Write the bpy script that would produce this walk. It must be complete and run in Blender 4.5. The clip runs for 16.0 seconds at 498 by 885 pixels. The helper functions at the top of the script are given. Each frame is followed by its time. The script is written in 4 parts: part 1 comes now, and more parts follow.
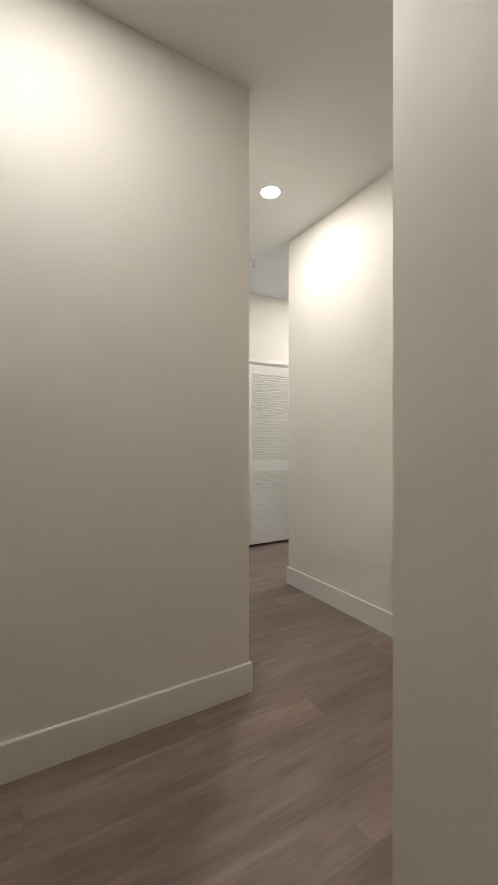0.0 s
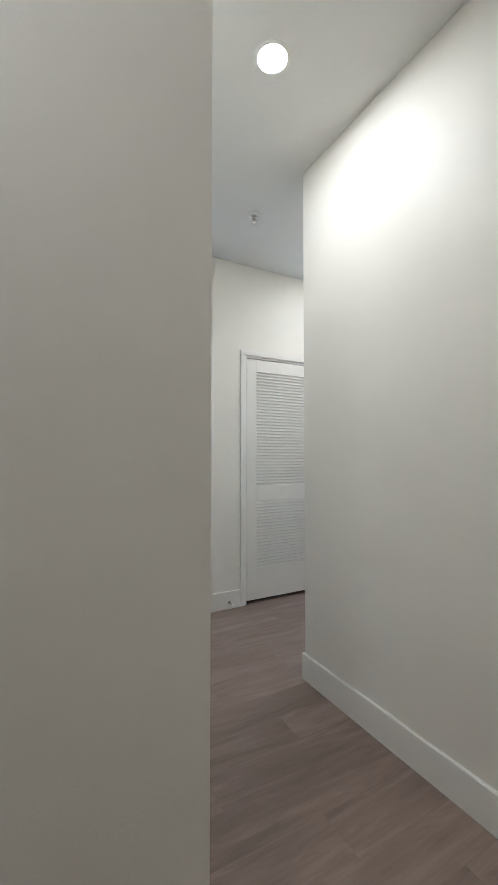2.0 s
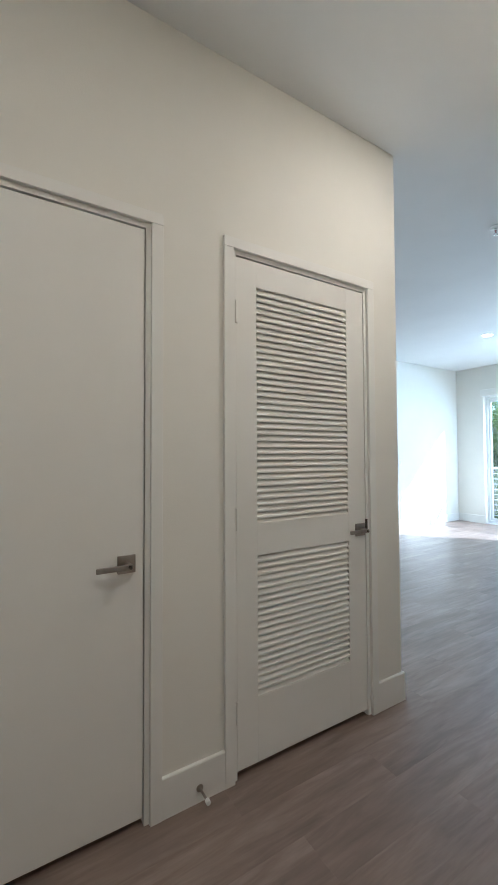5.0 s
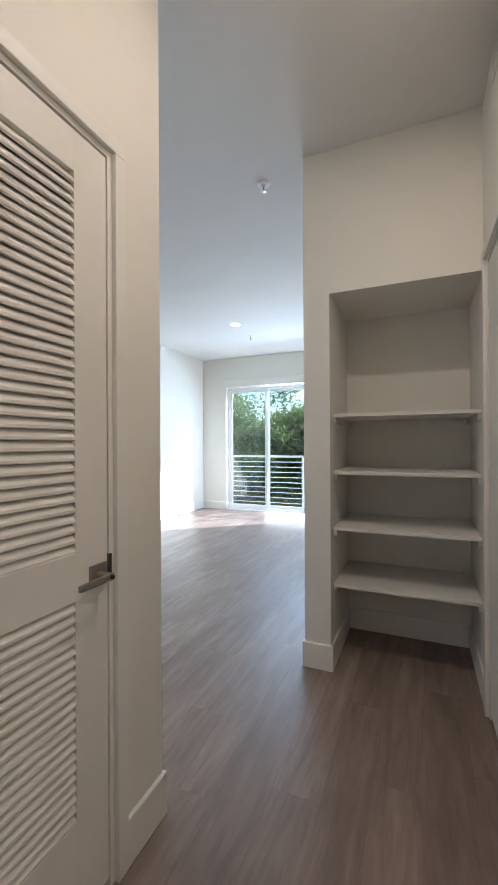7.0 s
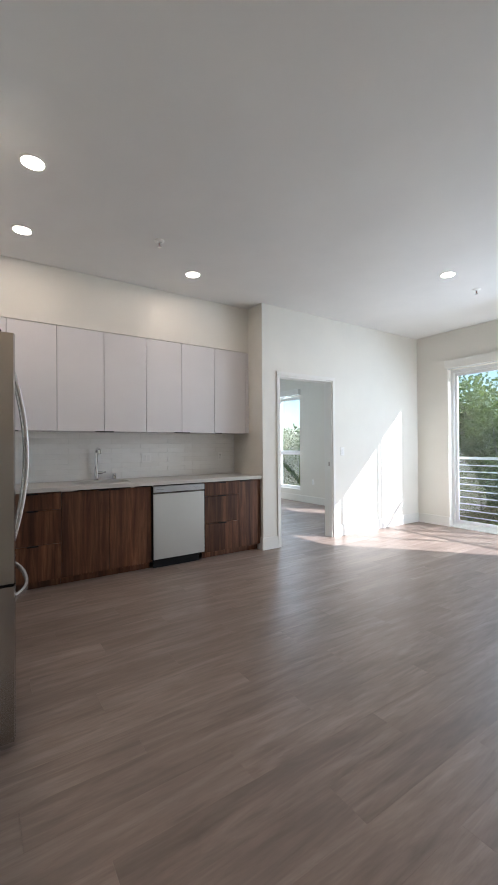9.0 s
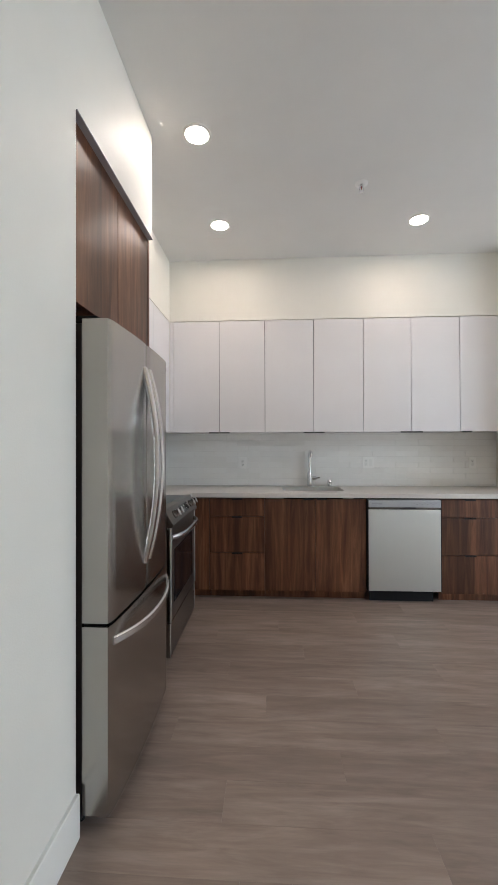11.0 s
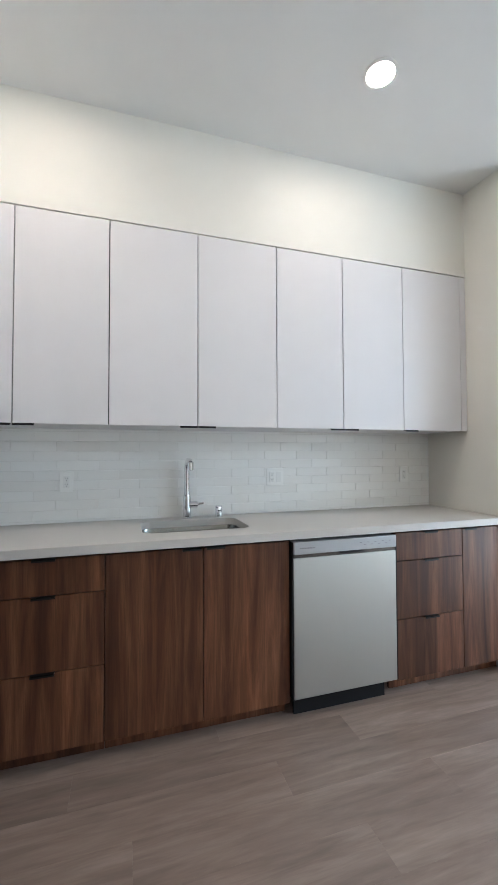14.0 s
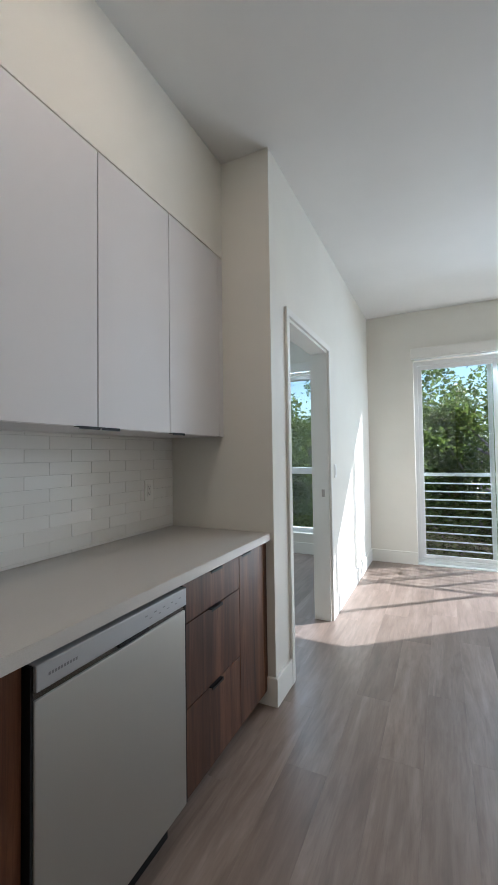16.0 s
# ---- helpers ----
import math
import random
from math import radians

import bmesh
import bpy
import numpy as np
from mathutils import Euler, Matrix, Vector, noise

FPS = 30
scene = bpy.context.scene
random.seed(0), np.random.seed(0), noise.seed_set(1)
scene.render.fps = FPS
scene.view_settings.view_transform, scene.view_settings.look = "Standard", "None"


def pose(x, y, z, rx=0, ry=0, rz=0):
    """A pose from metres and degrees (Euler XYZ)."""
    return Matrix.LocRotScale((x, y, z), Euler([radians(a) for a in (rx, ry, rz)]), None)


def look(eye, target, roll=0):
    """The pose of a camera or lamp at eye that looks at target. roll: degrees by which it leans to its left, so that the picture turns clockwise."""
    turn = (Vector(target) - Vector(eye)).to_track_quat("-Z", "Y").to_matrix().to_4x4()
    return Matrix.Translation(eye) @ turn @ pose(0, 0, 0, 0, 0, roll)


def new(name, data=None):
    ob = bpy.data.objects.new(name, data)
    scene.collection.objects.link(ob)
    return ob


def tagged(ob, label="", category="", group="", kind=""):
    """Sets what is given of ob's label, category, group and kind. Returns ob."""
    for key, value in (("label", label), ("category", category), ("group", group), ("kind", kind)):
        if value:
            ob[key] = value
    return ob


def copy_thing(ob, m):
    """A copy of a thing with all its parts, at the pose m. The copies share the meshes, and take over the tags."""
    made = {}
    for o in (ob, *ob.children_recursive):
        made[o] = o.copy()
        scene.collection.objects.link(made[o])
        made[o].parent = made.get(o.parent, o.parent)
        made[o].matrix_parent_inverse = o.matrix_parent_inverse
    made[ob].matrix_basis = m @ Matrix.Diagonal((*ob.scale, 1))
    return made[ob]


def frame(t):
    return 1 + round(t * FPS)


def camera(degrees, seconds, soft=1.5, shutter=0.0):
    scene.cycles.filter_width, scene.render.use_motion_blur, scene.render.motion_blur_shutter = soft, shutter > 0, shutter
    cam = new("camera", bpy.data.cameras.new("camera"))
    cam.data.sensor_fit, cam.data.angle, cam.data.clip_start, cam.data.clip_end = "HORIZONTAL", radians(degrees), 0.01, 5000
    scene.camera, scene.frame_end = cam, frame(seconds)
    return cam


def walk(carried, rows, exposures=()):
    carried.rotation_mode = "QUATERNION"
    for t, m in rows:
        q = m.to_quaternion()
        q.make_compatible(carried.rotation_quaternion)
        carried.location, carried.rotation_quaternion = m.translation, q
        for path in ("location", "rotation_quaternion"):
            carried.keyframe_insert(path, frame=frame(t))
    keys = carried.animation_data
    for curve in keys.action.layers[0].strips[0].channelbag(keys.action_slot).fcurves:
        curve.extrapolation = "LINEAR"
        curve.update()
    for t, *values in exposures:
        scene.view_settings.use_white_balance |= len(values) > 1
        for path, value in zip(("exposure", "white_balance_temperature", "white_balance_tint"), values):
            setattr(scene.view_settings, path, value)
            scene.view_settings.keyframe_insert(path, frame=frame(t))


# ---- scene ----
cam = camera(63.9, 16.0)

PATH = [
    (0, (-3.415, -4.103, 1.265), (-2.396, -2.382, 1.262), 0.0),
    (0.5, (-3.3, -3.954, 1.268), (-2.273, -2.237, 1.262), 0.0),
    (1, (-3.146, -3.72, 1.272), (-2.112, -2.008, 1.283), -0.0),
    (1.5, (-2.966, -3.444, 1.291), (-1.95, -1.722, 1.33), 0.1),
    (2, (-2.722, -3.159, 1.303), (-1.771, -1.401, 1.377), 0.0),
    (2.5, (-2.508, -2.863, 1.323), (-1.706, -1.033, 1.418), 0.0),
    (3, (-2.284, -2.601, 1.299), (-1.643, -0.709, 1.406), 0.2),
    (3.2, (-2.214, -2.504, 1.304), (-1.626, -0.595, 1.408), 0.3),
    (5.3, (-1.815, -1.319, 1.342), (-0.586, 0.258, 1.386), -0.2),
    (5.5, (-1.766, -1.23, 1.34), (-0.402, 0.233, 1.379), -0.2),
    (6, (-1.643, -1.035, 1.352), (-0.006, 0.114, 1.376), -0.2),
    (6.5, (-1.488, -0.893, 1.346), (0.31, -0.016, 1.356), -0.2),
    (7, (-1.201, -0.864, 1.336), (0.637, -0.076, 1.339), -0.3),
    (7.5, (-0.891, -0.831, 1.322), (0.902, 0.056, 1.324), -0.3),
    (8, (-0.579, -0.806, 1.331), (1.076, 0.318, 1.334), -0.3),
    (8.5, (-0.285, -0.78, 1.329), (1.139, 0.625, 1.334), -0.4),
    (9, (-0.008, -0.704, 1.282), (1.104, 0.959, 1.299), -0.4),
    (9.5, (0.244, -0.589, 1.282), (1.004, 1.26, 1.29), -0.3),
    (10, (0.423, -0.437, 1.317), (0.793, 1.528, 1.323), -0.5),
    (10.2, (0.488, -0.377, 1.324), (0.711, 1.61, 1.335), -0.3),
    (12.5, (0.748, 0.598, 1.324), (0.504, 2.583, 1.345), -0.1),
    (13, (0.668, 0.887, 1.321), (0.656, 2.887, 1.36), -0.1),
    (13.5, (0.679, 1.193, 1.311), (0.953, 3.174, 1.358), -0.1),
    (14, (0.674, 1.492, 1.294), (1.274, 3.398, 1.355), -0.2),
    (14.5, (0.658, 1.75, 1.322), (1.62, 3.503, 1.368), -0.4),
    (15, (0.736, 1.994, 1.335), (2.039, 3.511, 1.39), -0.5),
    (15.3, (0.761, 2.14, 1.338), (2.25, 3.474, 1.398), -0.6),
    (15.5, (0.779, 2.247, 1.349), (2.377, 3.449, 1.408), -0.6),
    (16, (0.856, 2.462, 1.336), (2.656, 3.33, 1.4), -0.8),
]
EXPOSURES = [(0.0, 3.22, 4930, 3), (1.0, 3.1, 4730, 2), (2.0, 3.1, 4500, 1), (3.0, 3.3, 4170, -4), (5.5, 2.53, 5020, 4), (6.0, 2.48, 5070, 5), (7.0, 2.51, 5370, 9), (8.0, 2.32, 5750, 11), (8.5, 2.24, 5900, 12), (9.0, 2.2, 5950, 13), (10.0, 2.33, 6050, 12), (12.5, 2.94, 5600, 9), (13.5, 2.96, 5550, 8), (14.0, 2.89, 5500, 7), (14.5, 2.82, 5450, 5), (15.0, 2.57, 5650, 7), (15.5, 2.25, 5800, 10), (16.0, 1.93, 5800, 9)]
walk(cam, [(t, look(eye, aim, roll)) for t, eye, aim, roll in PATH], EXPOSURES)

# ---- light ----
world = bpy.data.worlds.new("world")
scene.world = world
world.use_nodes = True
wn = world.node_tree.nodes
sky = wn.new("ShaderNodeTexSky")
sky.sky_type, sky.sun_disc = "NISHITA", False
sky.sun_elevation, sky.sun_rotation = radians(30.6), radians(140.6)
sky.air_density, sky.dust_density = 1.0, 0.25
wn["Background"].inputs[1].default_value = 0.058
world.node_tree.links.new(sky.outputs[0], wn["Background"].inputs[0])

sun = new("sun", bpy.data.lights.new("sun", "SUN"))
sun.data.energy, sun.data.angle, sun.data.color = 2.7, radians(0.5), (1.0, 0.98, 0.96)
sun.matrix_world = look((8.2, -10, 7.65), (0, 0, 0))

# sky light that enters through the head of each window opening
def sky_strip(y0, y1, z, watts):
    lamp = new("window_skylight", bpy.data.lights.new("window_skylight", "AREA"))
    lamp.data.shape, lamp.data.size, lamp.data.size_y = "RECTANGLE", y1 - y0, 0.07
    lamp.data.energy, lamp.data.color = watts, (0.70, 0.86, 1.0)
    lamp.matrix_world = look((6.085, (y0 + y1) / 2, z), (0.0, (y0 + y1) / 2, z - 5.0))


sky_strip(-0.02, 1.95, 2.405, 11.5)

# daylight thrown up from the sunlit ground outside, entering over the sill of the large window
bounce = new("window_groundlight", bpy.data.lights.new("window_groundlight", "AREA"))
bounce.data.shape, bounce.data.size, bounce.data.size_y = "RECTANGLE", 1.9, 0.05
bounce.data.energy, bounce.data.color = 8, (0.97, 0.97, 0.96)
bounce.matrix_world = look((6.085, 0.95, 0.035), (1.6, 0.95, 3.05))

sky_strip(3.79, 4.59, 2.385, 6)
sky_strip(6.35, 7.09, 2.385, 6)

H = 3.05          # ceiling height
LAMP_W = 6.0     # watts of one downlight
# place and share of full power
LAMPS = [(4.02, 1.58, 0.12), (1.797, 3.016, 0.06), (0.264, 2.998, 0.06), (0.256, 2.082, 0.03), (-1.83, -1.726, 0.21), (-3.35, -3.0, 0.22), (-0.15, -0.85, 0.245)]


# ---- materials ----
class Mat:
    """A principled material with small helpers for its nodes."""

    def __init__(self, name, color=(0.8, 0.8, 0.8), rough=0.5, metal=0.0, **more):
        self.m = bpy.data.materials.new(name)
        self.m.use_nodes = True
        self.t = self.m.node_tree
        self.b = self.t.nodes["Principled BSDF"]
        self.set("Base Color", (*color, 1))
        self.set("Roughness", rough)
        self.set("Metallic", metal)
        for k, v in more.items():
            self.set(k.replace("_", " "), v)

    def set(self, key, v):
        self.b.inputs[key].default_value = v

    def add(self, kind, **props):
        n = self.t.nodes.new(kind)
        for k, v in props.items():
            setattr(n, k, v)
        return n

    def wire(self, a, b):
        self.t.links.new(a, b)

    def coords(self, scale=(1, 1, 1), kind="Object", rot=(0, 0, 0)):
        c, mp = self.add("ShaderNodeTexCoord"), self.add("ShaderNodeMapping")
        self.wire(c.outputs[kind], mp.inputs[0])
        mp.inputs["Scale"].default_value = scale
        mp.inputs["Rotation"].default_value = rot
        return mp.outputs[0]

    def noise(self, vec, scale, detail=3.0, rough=0.5, w=None, distort=0.0):
        n = self.add("ShaderNodeTexNoise", noise_dimensions="4D" if w is not None else "3D")
        self.wire(vec, n.inputs["Vector"])
        if w is not None:
            self.wire(w, n.inputs["W"])
        n.inputs["Scale"].default_value, n.inputs["Detail"].default_value = scale, detail
        n.inputs["Roughness"].default_value, n.inputs["Distortion"].default_value = rough, distort
        return n.outputs["Fac"]

    def ramp(self, fac, stops):
        n = self.add("ShaderNodeValToRGB")
        e = n.color_ramp.elements
        while len(e) < len(stops):
            e.new(0.5)
        for el, (p, c) in zip(e, stops):
            el.position, el.color = p, (*c, 1) if len(c) == 3 else c
        self.wire(fac, n.inputs[0])
        return n.outputs[0]

    def span(self, fac, lo, hi, a=0.0, b=1.0):
        n = self.add("ShaderNodeMapRange")
        self.wire(fac, n.inputs[0])
        for i, v in enumerate((a, b, lo, hi)):
            n.inputs[i + 1].default_value = v
        return n.outputs[0]

    def mix(self, fac, a, b, mode="MIX"):
        n = self.add("ShaderNodeMix", data_type="RGBA", blend_type=mode)
        for k, v in ((0, fac), (6, a), (7, b)):
            if isinstance(v, (float, int)):
                n.inputs[k].default_value = v
            elif isinstance(v, tuple):
                n.inputs[k].default_value = (*v, 1)
            else:
                self.wire(v, n.inputs[k])
        return n.outputs[2]

    def bump(self, fac, strength, dist):
        n = self.add("ShaderNodeBump")
        self.wire(fac, n.inputs["Height"])
        n.inputs["Strength"].default_value, n.inputs["Distance"].default_value = strength, dist
        if self.b.inputs["Normal"].links:
            self.wire(self.b.inputs["Normal"].links[0].from_socket, n.inputs["Normal"])
        self.wire(n.outputs[0], self.b.inputs["Normal"])

    def color(self, out):
        self.wire(out, self.b.inputs["Base Color"])

    def rough(self, out):
        self.wire(out, self.b.inputs["Roughness"])


def paint(name, color, rough, peel=0.35, size=170):
    """Rolled wall paint: faint blotches and an orange-peel relief."""
    k = Mat(name, color, rough)
    v = k.coords(kind="Object")
    big = k.noise(v, 1.7, 4, 0.6)
    dark = tuple(c * 0.955 for c in color)
    k.color(k.mix(k.span(big, 0, 1, 0.3, 0.7), color, dark))
    k.bump(k.noise(v, size, 2, 0.5), peel, 0.0012)
    k.rough(k.span(k.noise(v, 6, 3), rough - 0.05, rough + 0.08, 0.3, 0.7))
    return k.m


M_WALL = paint("wall_paint", (0.80, 0.778, 0.710), 0.55)
M_CEIL = paint("ceiling_paint", (0.78, 0.775, 0.75), 0.8, 0.2)
M_TRIM = paint("trim_paint", (0.81, 0.797, 0.748), 0.46, 0.06, 60)
M_DOOR = paint("door_paint", (0.80, 0.785, 0.735), 0.48, 0.08, 90)


def walnut(name, axis):
    """Dark walnut laminate with long figure along one axis and streaky bands."""
    k = Mat(name, rough=0.42, Specular_IOR_Level=0.32)
    info = k.add("ShaderNodeObjectInfo")
    w = k.span(info.outputs["Random"], 0, 40)
    s = [1, 1, 1]
    s[axis] = 0.07
    v = k.coords(tuple(s))
    s2 = [1, 1, 1]
    s2[axis] = 0.03
    v2 = k.coords(tuple(s2))
    bands = k.noise(v2, 7.5, 2, 0.5, w)
    figure = k.noise(v, 17, 6, 0.58, w, 1.1)
    fine = k.noise(v2, 330, 3, 0.7, w)
    base = k.ramp(figure, [(0.3, (0.054, 0.019, 0.009)), (0.5, (0.118, 0.046, 0.022)), (0.7, (0.225, 0.100, 0.050))])
    streak = k.ramp(bands, [(0.38, (0.56, 0.54, 0.53)), (0.5, (1, 1, 1)), (0.6, (1.0, 1.0, 1.0)), (0.68, (1.5, 1.46, 1.4))])
    col = k.mix(1.0, base, streak, "MULTIPLY")
    col = k.mix(k.span(fine, 0.0, 0.45, 0.45, 0.7), col, (0.030, 0.015, 0.009))
    k.color(col)
    k.rough(k.span(fine, 0.36, 0.5))
    k.bump(fine, 0.12, 0.0006)
    return k.m


M_WALNUT = walnut("walnut_laminate", 2)


def plank_mat():
    """Grey-brown oak vinyl plank, a tone of its own for each plank."""
    k = Mat("oak_vinyl", rough=0.4)
    info = k.add("ShaderNodeObjectInfo")
    geo = k.add("ShaderNodeNewGeometry")
    tone = k.add("ShaderNodeMath", operation="FRACT")
    both = k.add("ShaderNodeMath", operation="ADD")
    k.wire(info.outputs["Random"], both.inputs[0])
    k.wire(geo.outputs["Random Per Island"], both.inputs[1])
    k.wire(both.outputs[0], tone.inputs[0])
    w = k.span(tone.outputs[0], 0, 60)
    v = k.coords((0.10, 1, 1))
    v2 = k.coords((0.035, 1, 1))
    figure = k.noise(v, 11, 5, 0.62, w, 1.2)
    fine = k.noise(v2, 190, 3, 0.65, w)
    cloud = k.noise(k.coords((0.45, 1.6, 1)), 3.0, 3, 0.5, w)
    patch = k.noise(k.coords((0.16, 1, 1)), 26, 4, 0.6, w, 0.8)
    base = k.ramp(figure, [(0.25, (0.170, 0.124, 0.099)), (0.5, (0.250, 0.188, 0.154)), (0.75, (0.340, 0.265, 0.222))])
    base = k.mix(1.0, base, k.ramp(patch, [(0.3, (0.82, 0.81, 0.80)), (0.5, (1, 1, 1)), (0.68, (1.14, 1.14, 1.13))]), "MULTIPLY")
    shade = k.ramp(tone.outputs[0], [(0.0, (0.88, 0.875, 0.87)), (0.5, (1, 1, 1)), (1.0, (1.12, 1.12, 1.12))])
    col = k.mix(1.0, base, shade, "MULTIPLY")
    col = k.mix(k.span(cloud, 0, 0.5, 0.45, 0.72), col, (0.185, 0.138, 0.112))
    col = k.mix(k.span(fine, 0, 0.20, 0.5, 0.75), col, (0.150, 0.110, 0.091))
    k.color(col)
    k.rough(k.span(cloud, 0.36, 0.48, 0.1, 0.9))
    k.bump(fine, 0.14, 0.0008)
    return k.m


M_PLANK = plank_mat()
M_SUB = Mat("subfloor", (0.06, 0.05, 0.045), 0.9).m


def steel(name, color, rough, axis):
    k = Mat(name, color, rough, 1.0)
    s = [1, 1, 1]
    s[axis] = 0.01
    v = k.coords(tuple(s))
    f = k.noise(v, 900, 2, 0.6)
    smear = k.noise(k.coords(), 4, 3)
    k.rough(k.mix(0.35, k.span(f, rough - 0.05, rough + 0.1), k.span(smear, rough - 0.04, rough + 0.08)))
    k.bump(f, 0.04, 0.0004)
    k.set("Anisotropic", 0.5)
    return k.m


M_STEEL = steel("brushed_steel", (0.52, 0.50, 0.475), 0.30, 1)
M_STEEL_Z = steel("brushed_steel_upright", (0.57, 0.572, 0.545), 0.58, 2)
M_DARKSTEEL = steel("dark_steel", (0.14, 0.13, 0.12), 0.24, 1)
M_CHROME = Mat("chrome", (0.75, 0.75, 0.76), 0.09, 1.0).m
M_NICKEL = steel("satin_nickel", (0.42, 0.38, 0.34), 0.34, 0)
M_BLACK = Mat("black_plastic", (0.010, 0.010, 0.011), 0.6, Specular_IOR_Level=0.2).m
M_BLACKMETAL = Mat("black_metal", (0.018, 0.018, 0.019), 0.45, 0.6).m
M_GLASSTOP = Mat("black_glass", (0.006, 0.006, 0.008), 0.06).m
M_PLASTIC = Mat("white_plastic", (0.86, 0.855, 0.83), 0.3).m
M_GREYPLASTIC = Mat("grey_plastic", (0.32, 0.32, 0.32), 0.4).m
# near-black that paints the shade inside slots and behind slats
M_HOLE_SHADE = Mat("painted_hole_shade", (0.01, 0.01, 0.01), 0.9).m
M_MARK = Mat("grey_print", (0.2, 0.2, 0.21), 0.5).m
M_RAIL = Mat("painted_rail", (0.70, 0.72, 0.72), 0.4).m
M_VINYL = Mat("window_vinyl", (0.80, 0.81, 0.80), 0.35).m
M_CHIP = Mat("cabinet_edge", (0.33, 0.32, 0.33), 0.6).m


def upper_mat():
    k = Mat("white_laminate", (0.72, 0.70, 0.705), 0.5)
    n = k.noise(k.coords(), 2.2, 3)
    k.color(k.mix(k.span(n, 0, 1, 0.3, 0.7), (0.73, 0.71, 0.715), (0.70, 0.68, 0.685)))
    k.bump(k.noise(k.coords(), 420, 2), 0.05, 0.0005)
    return k.m


M_UPPER = upper_mat()


def quartz():
    k = Mat("quartz", rough=0.4)
    v = k.coords()
    speck = k.noise(v, 260, 3, 0.7)
    cloud = k.noise(v, 3, 4)
    c = k.ramp(speck, [(0.35, (0.53, 0.505, 0.47)), (0.5, (0.57, 0.545, 0.51)), (0.68, (0.60, 0.575, 0.54))])
    k.color(k.mix(k.span(cloud, 0, 0.3), c, (0.52, 0.49, 0.46)))
    return k.m


M_QUARTZ = quartz()


def tile_mat():
    k = Mat("glazed_tile", rough=0.16)
    info = k.add("ShaderNodeObjectInfo")
    geo = k.add("ShaderNodeNewGeometry")
    s = k.add("ShaderNodeMath", operation="ADD")
    k.wire(info.outputs["Random"], s.inputs[0])
    k.wire(geo.outputs["Random Per Island"], s.inputs[1])
    fr = k.add("ShaderNodeMath", operation="FRACT")
    k.wire(s.outputs[0], fr.inputs[0])
    k.color(k.ramp(fr.outputs[0], [(0, (0.83, 0.82, 0.79)), (1, (0.87, 0.865, 0.84))]))
    k.bump(k.noise(k.coords(), 14, 2), 0.1, 0.002)
    return k.m


M_TILE = tile_mat()
M_GROUT = Mat("grout", (0.81, 0.80, 0.77), 0.85).m


def glass():
    k = Mat("window_glass", (1, 1, 1), 0.0)
    mixer = k.add("ShaderNodeMixShader")
    clear, gloss = k.add("ShaderNodeBsdfTransparent"), k.add("ShaderNodeBsdfGlossy")
    clear.inputs[0].default_value = (0.93, 0.97, 0.96, 1)
    gloss.inputs["Roughness"].default_value = 0.0
    face = k.add("ShaderNodeLayerWeight")
    steep = k.add("ShaderNodeMath", operation="POWER")
    k.wire(face.outputs["Facing"], steep.inputs[0])
    steep.inputs[1].default_value = 5.0
    k.wire(k.span(steep.outputs[0], 0.075, 0.8), mixer.inputs[0])
    k.wire(clear.outputs[0], mixer.inputs[1])
    k.wire(gloss.outputs[0], mixer.inputs[2])
    k.wire(mixer.outputs[0], k.t.nodes["Material Output"].inputs[0])
    return k.m


M_GLASS = glass()


def glow(name, color, strength):
    k = Mat(name, (0.9, 0.9, 0.9), 0.5)
    k.set("Emission Color", (*color, 1))
    k.set("Emission Strength", strength)
    return k.m


M_LAMP = glow("lamp_diffuser", (1.0, 0.86, 0.72), 14)


# ---- mesh helpers ----
BASE = {}


def box(bm, x0, y0, z0, x1, y1, z1, bevel=0.0, seg=2):
    """Adds a box between two corners, its edges rounded by bevel."""
    m = Matrix.Translation(((x0 + x1) / 2, (y0 + y1) / 2, (z0 + z1) / 2)) @ Matrix.Diagonal((abs(x1 - x0), abs(y1 - y0), abs(z1 - z0), 1))
    verts = bmesh.ops.create_cube(bm, size=1, matrix=m)["verts"]
    if bevel:
        edges = list({e for v in verts for e in v.link_edges})
        bmesh.ops.bevel(bm, geom=edges, offset=bevel, segments=seg, profile=0.5, affect="EDGES")
    return bm


def boxes(*specs, bevel=0.0, seg=2):
    bm = bmesh.new()
    for s in specs:
        box(bm, *s, bevel=bevel, seg=seg)
    return bm


def rod(bm, a, b, r, seg=12, r2=None, caps=True):
    a, b = Vector(a), Vector(b)
    d = b - a
    m = Matrix.Translation((a + b) / 2) @ d.to_track_quat("Z", "Y").to_matrix().to_4x4()
    bmesh.ops.create_cone(bm, cap_ends=caps, segments=seg, radius1=r, radius2=r if r2 is None else r2, depth=d.length, matrix=m)
    return bm


def tube(bm, pts, r, seg=10, flat=1.0):
    """Sweeps a round (or flattened) section along points."""
    pts = [Vector(p) for p in pts]
    rings = []
    for i, p in enumerate(pts):
        d = (pts[min(i + 1, len(pts) - 1)] - pts[max(i - 1, 0)]).normalized()
        side = d.cross(Vector((0, 0, 1)))
        if side.length < 0.05:
            side = d.cross(Vector((0, 1, 0)))
        side.normalize()
        up = side.cross(d).normalized()
        rings.append([bm.verts.new(p + side * r * math.cos(a) + up * r * flat * math.sin(a)) for a in [2 * math.pi * k / seg for k in range(seg)]])
    for q, s in zip(rings, rings[1:]):
        for k in range(seg):
            bm.faces.new((q[k], q[(k + 1) % seg], s[(k + 1) % seg], s[k]))
    bm.faces.new(rings[0][::-1])
    bm.faces.new(rings[-1])
    return bm


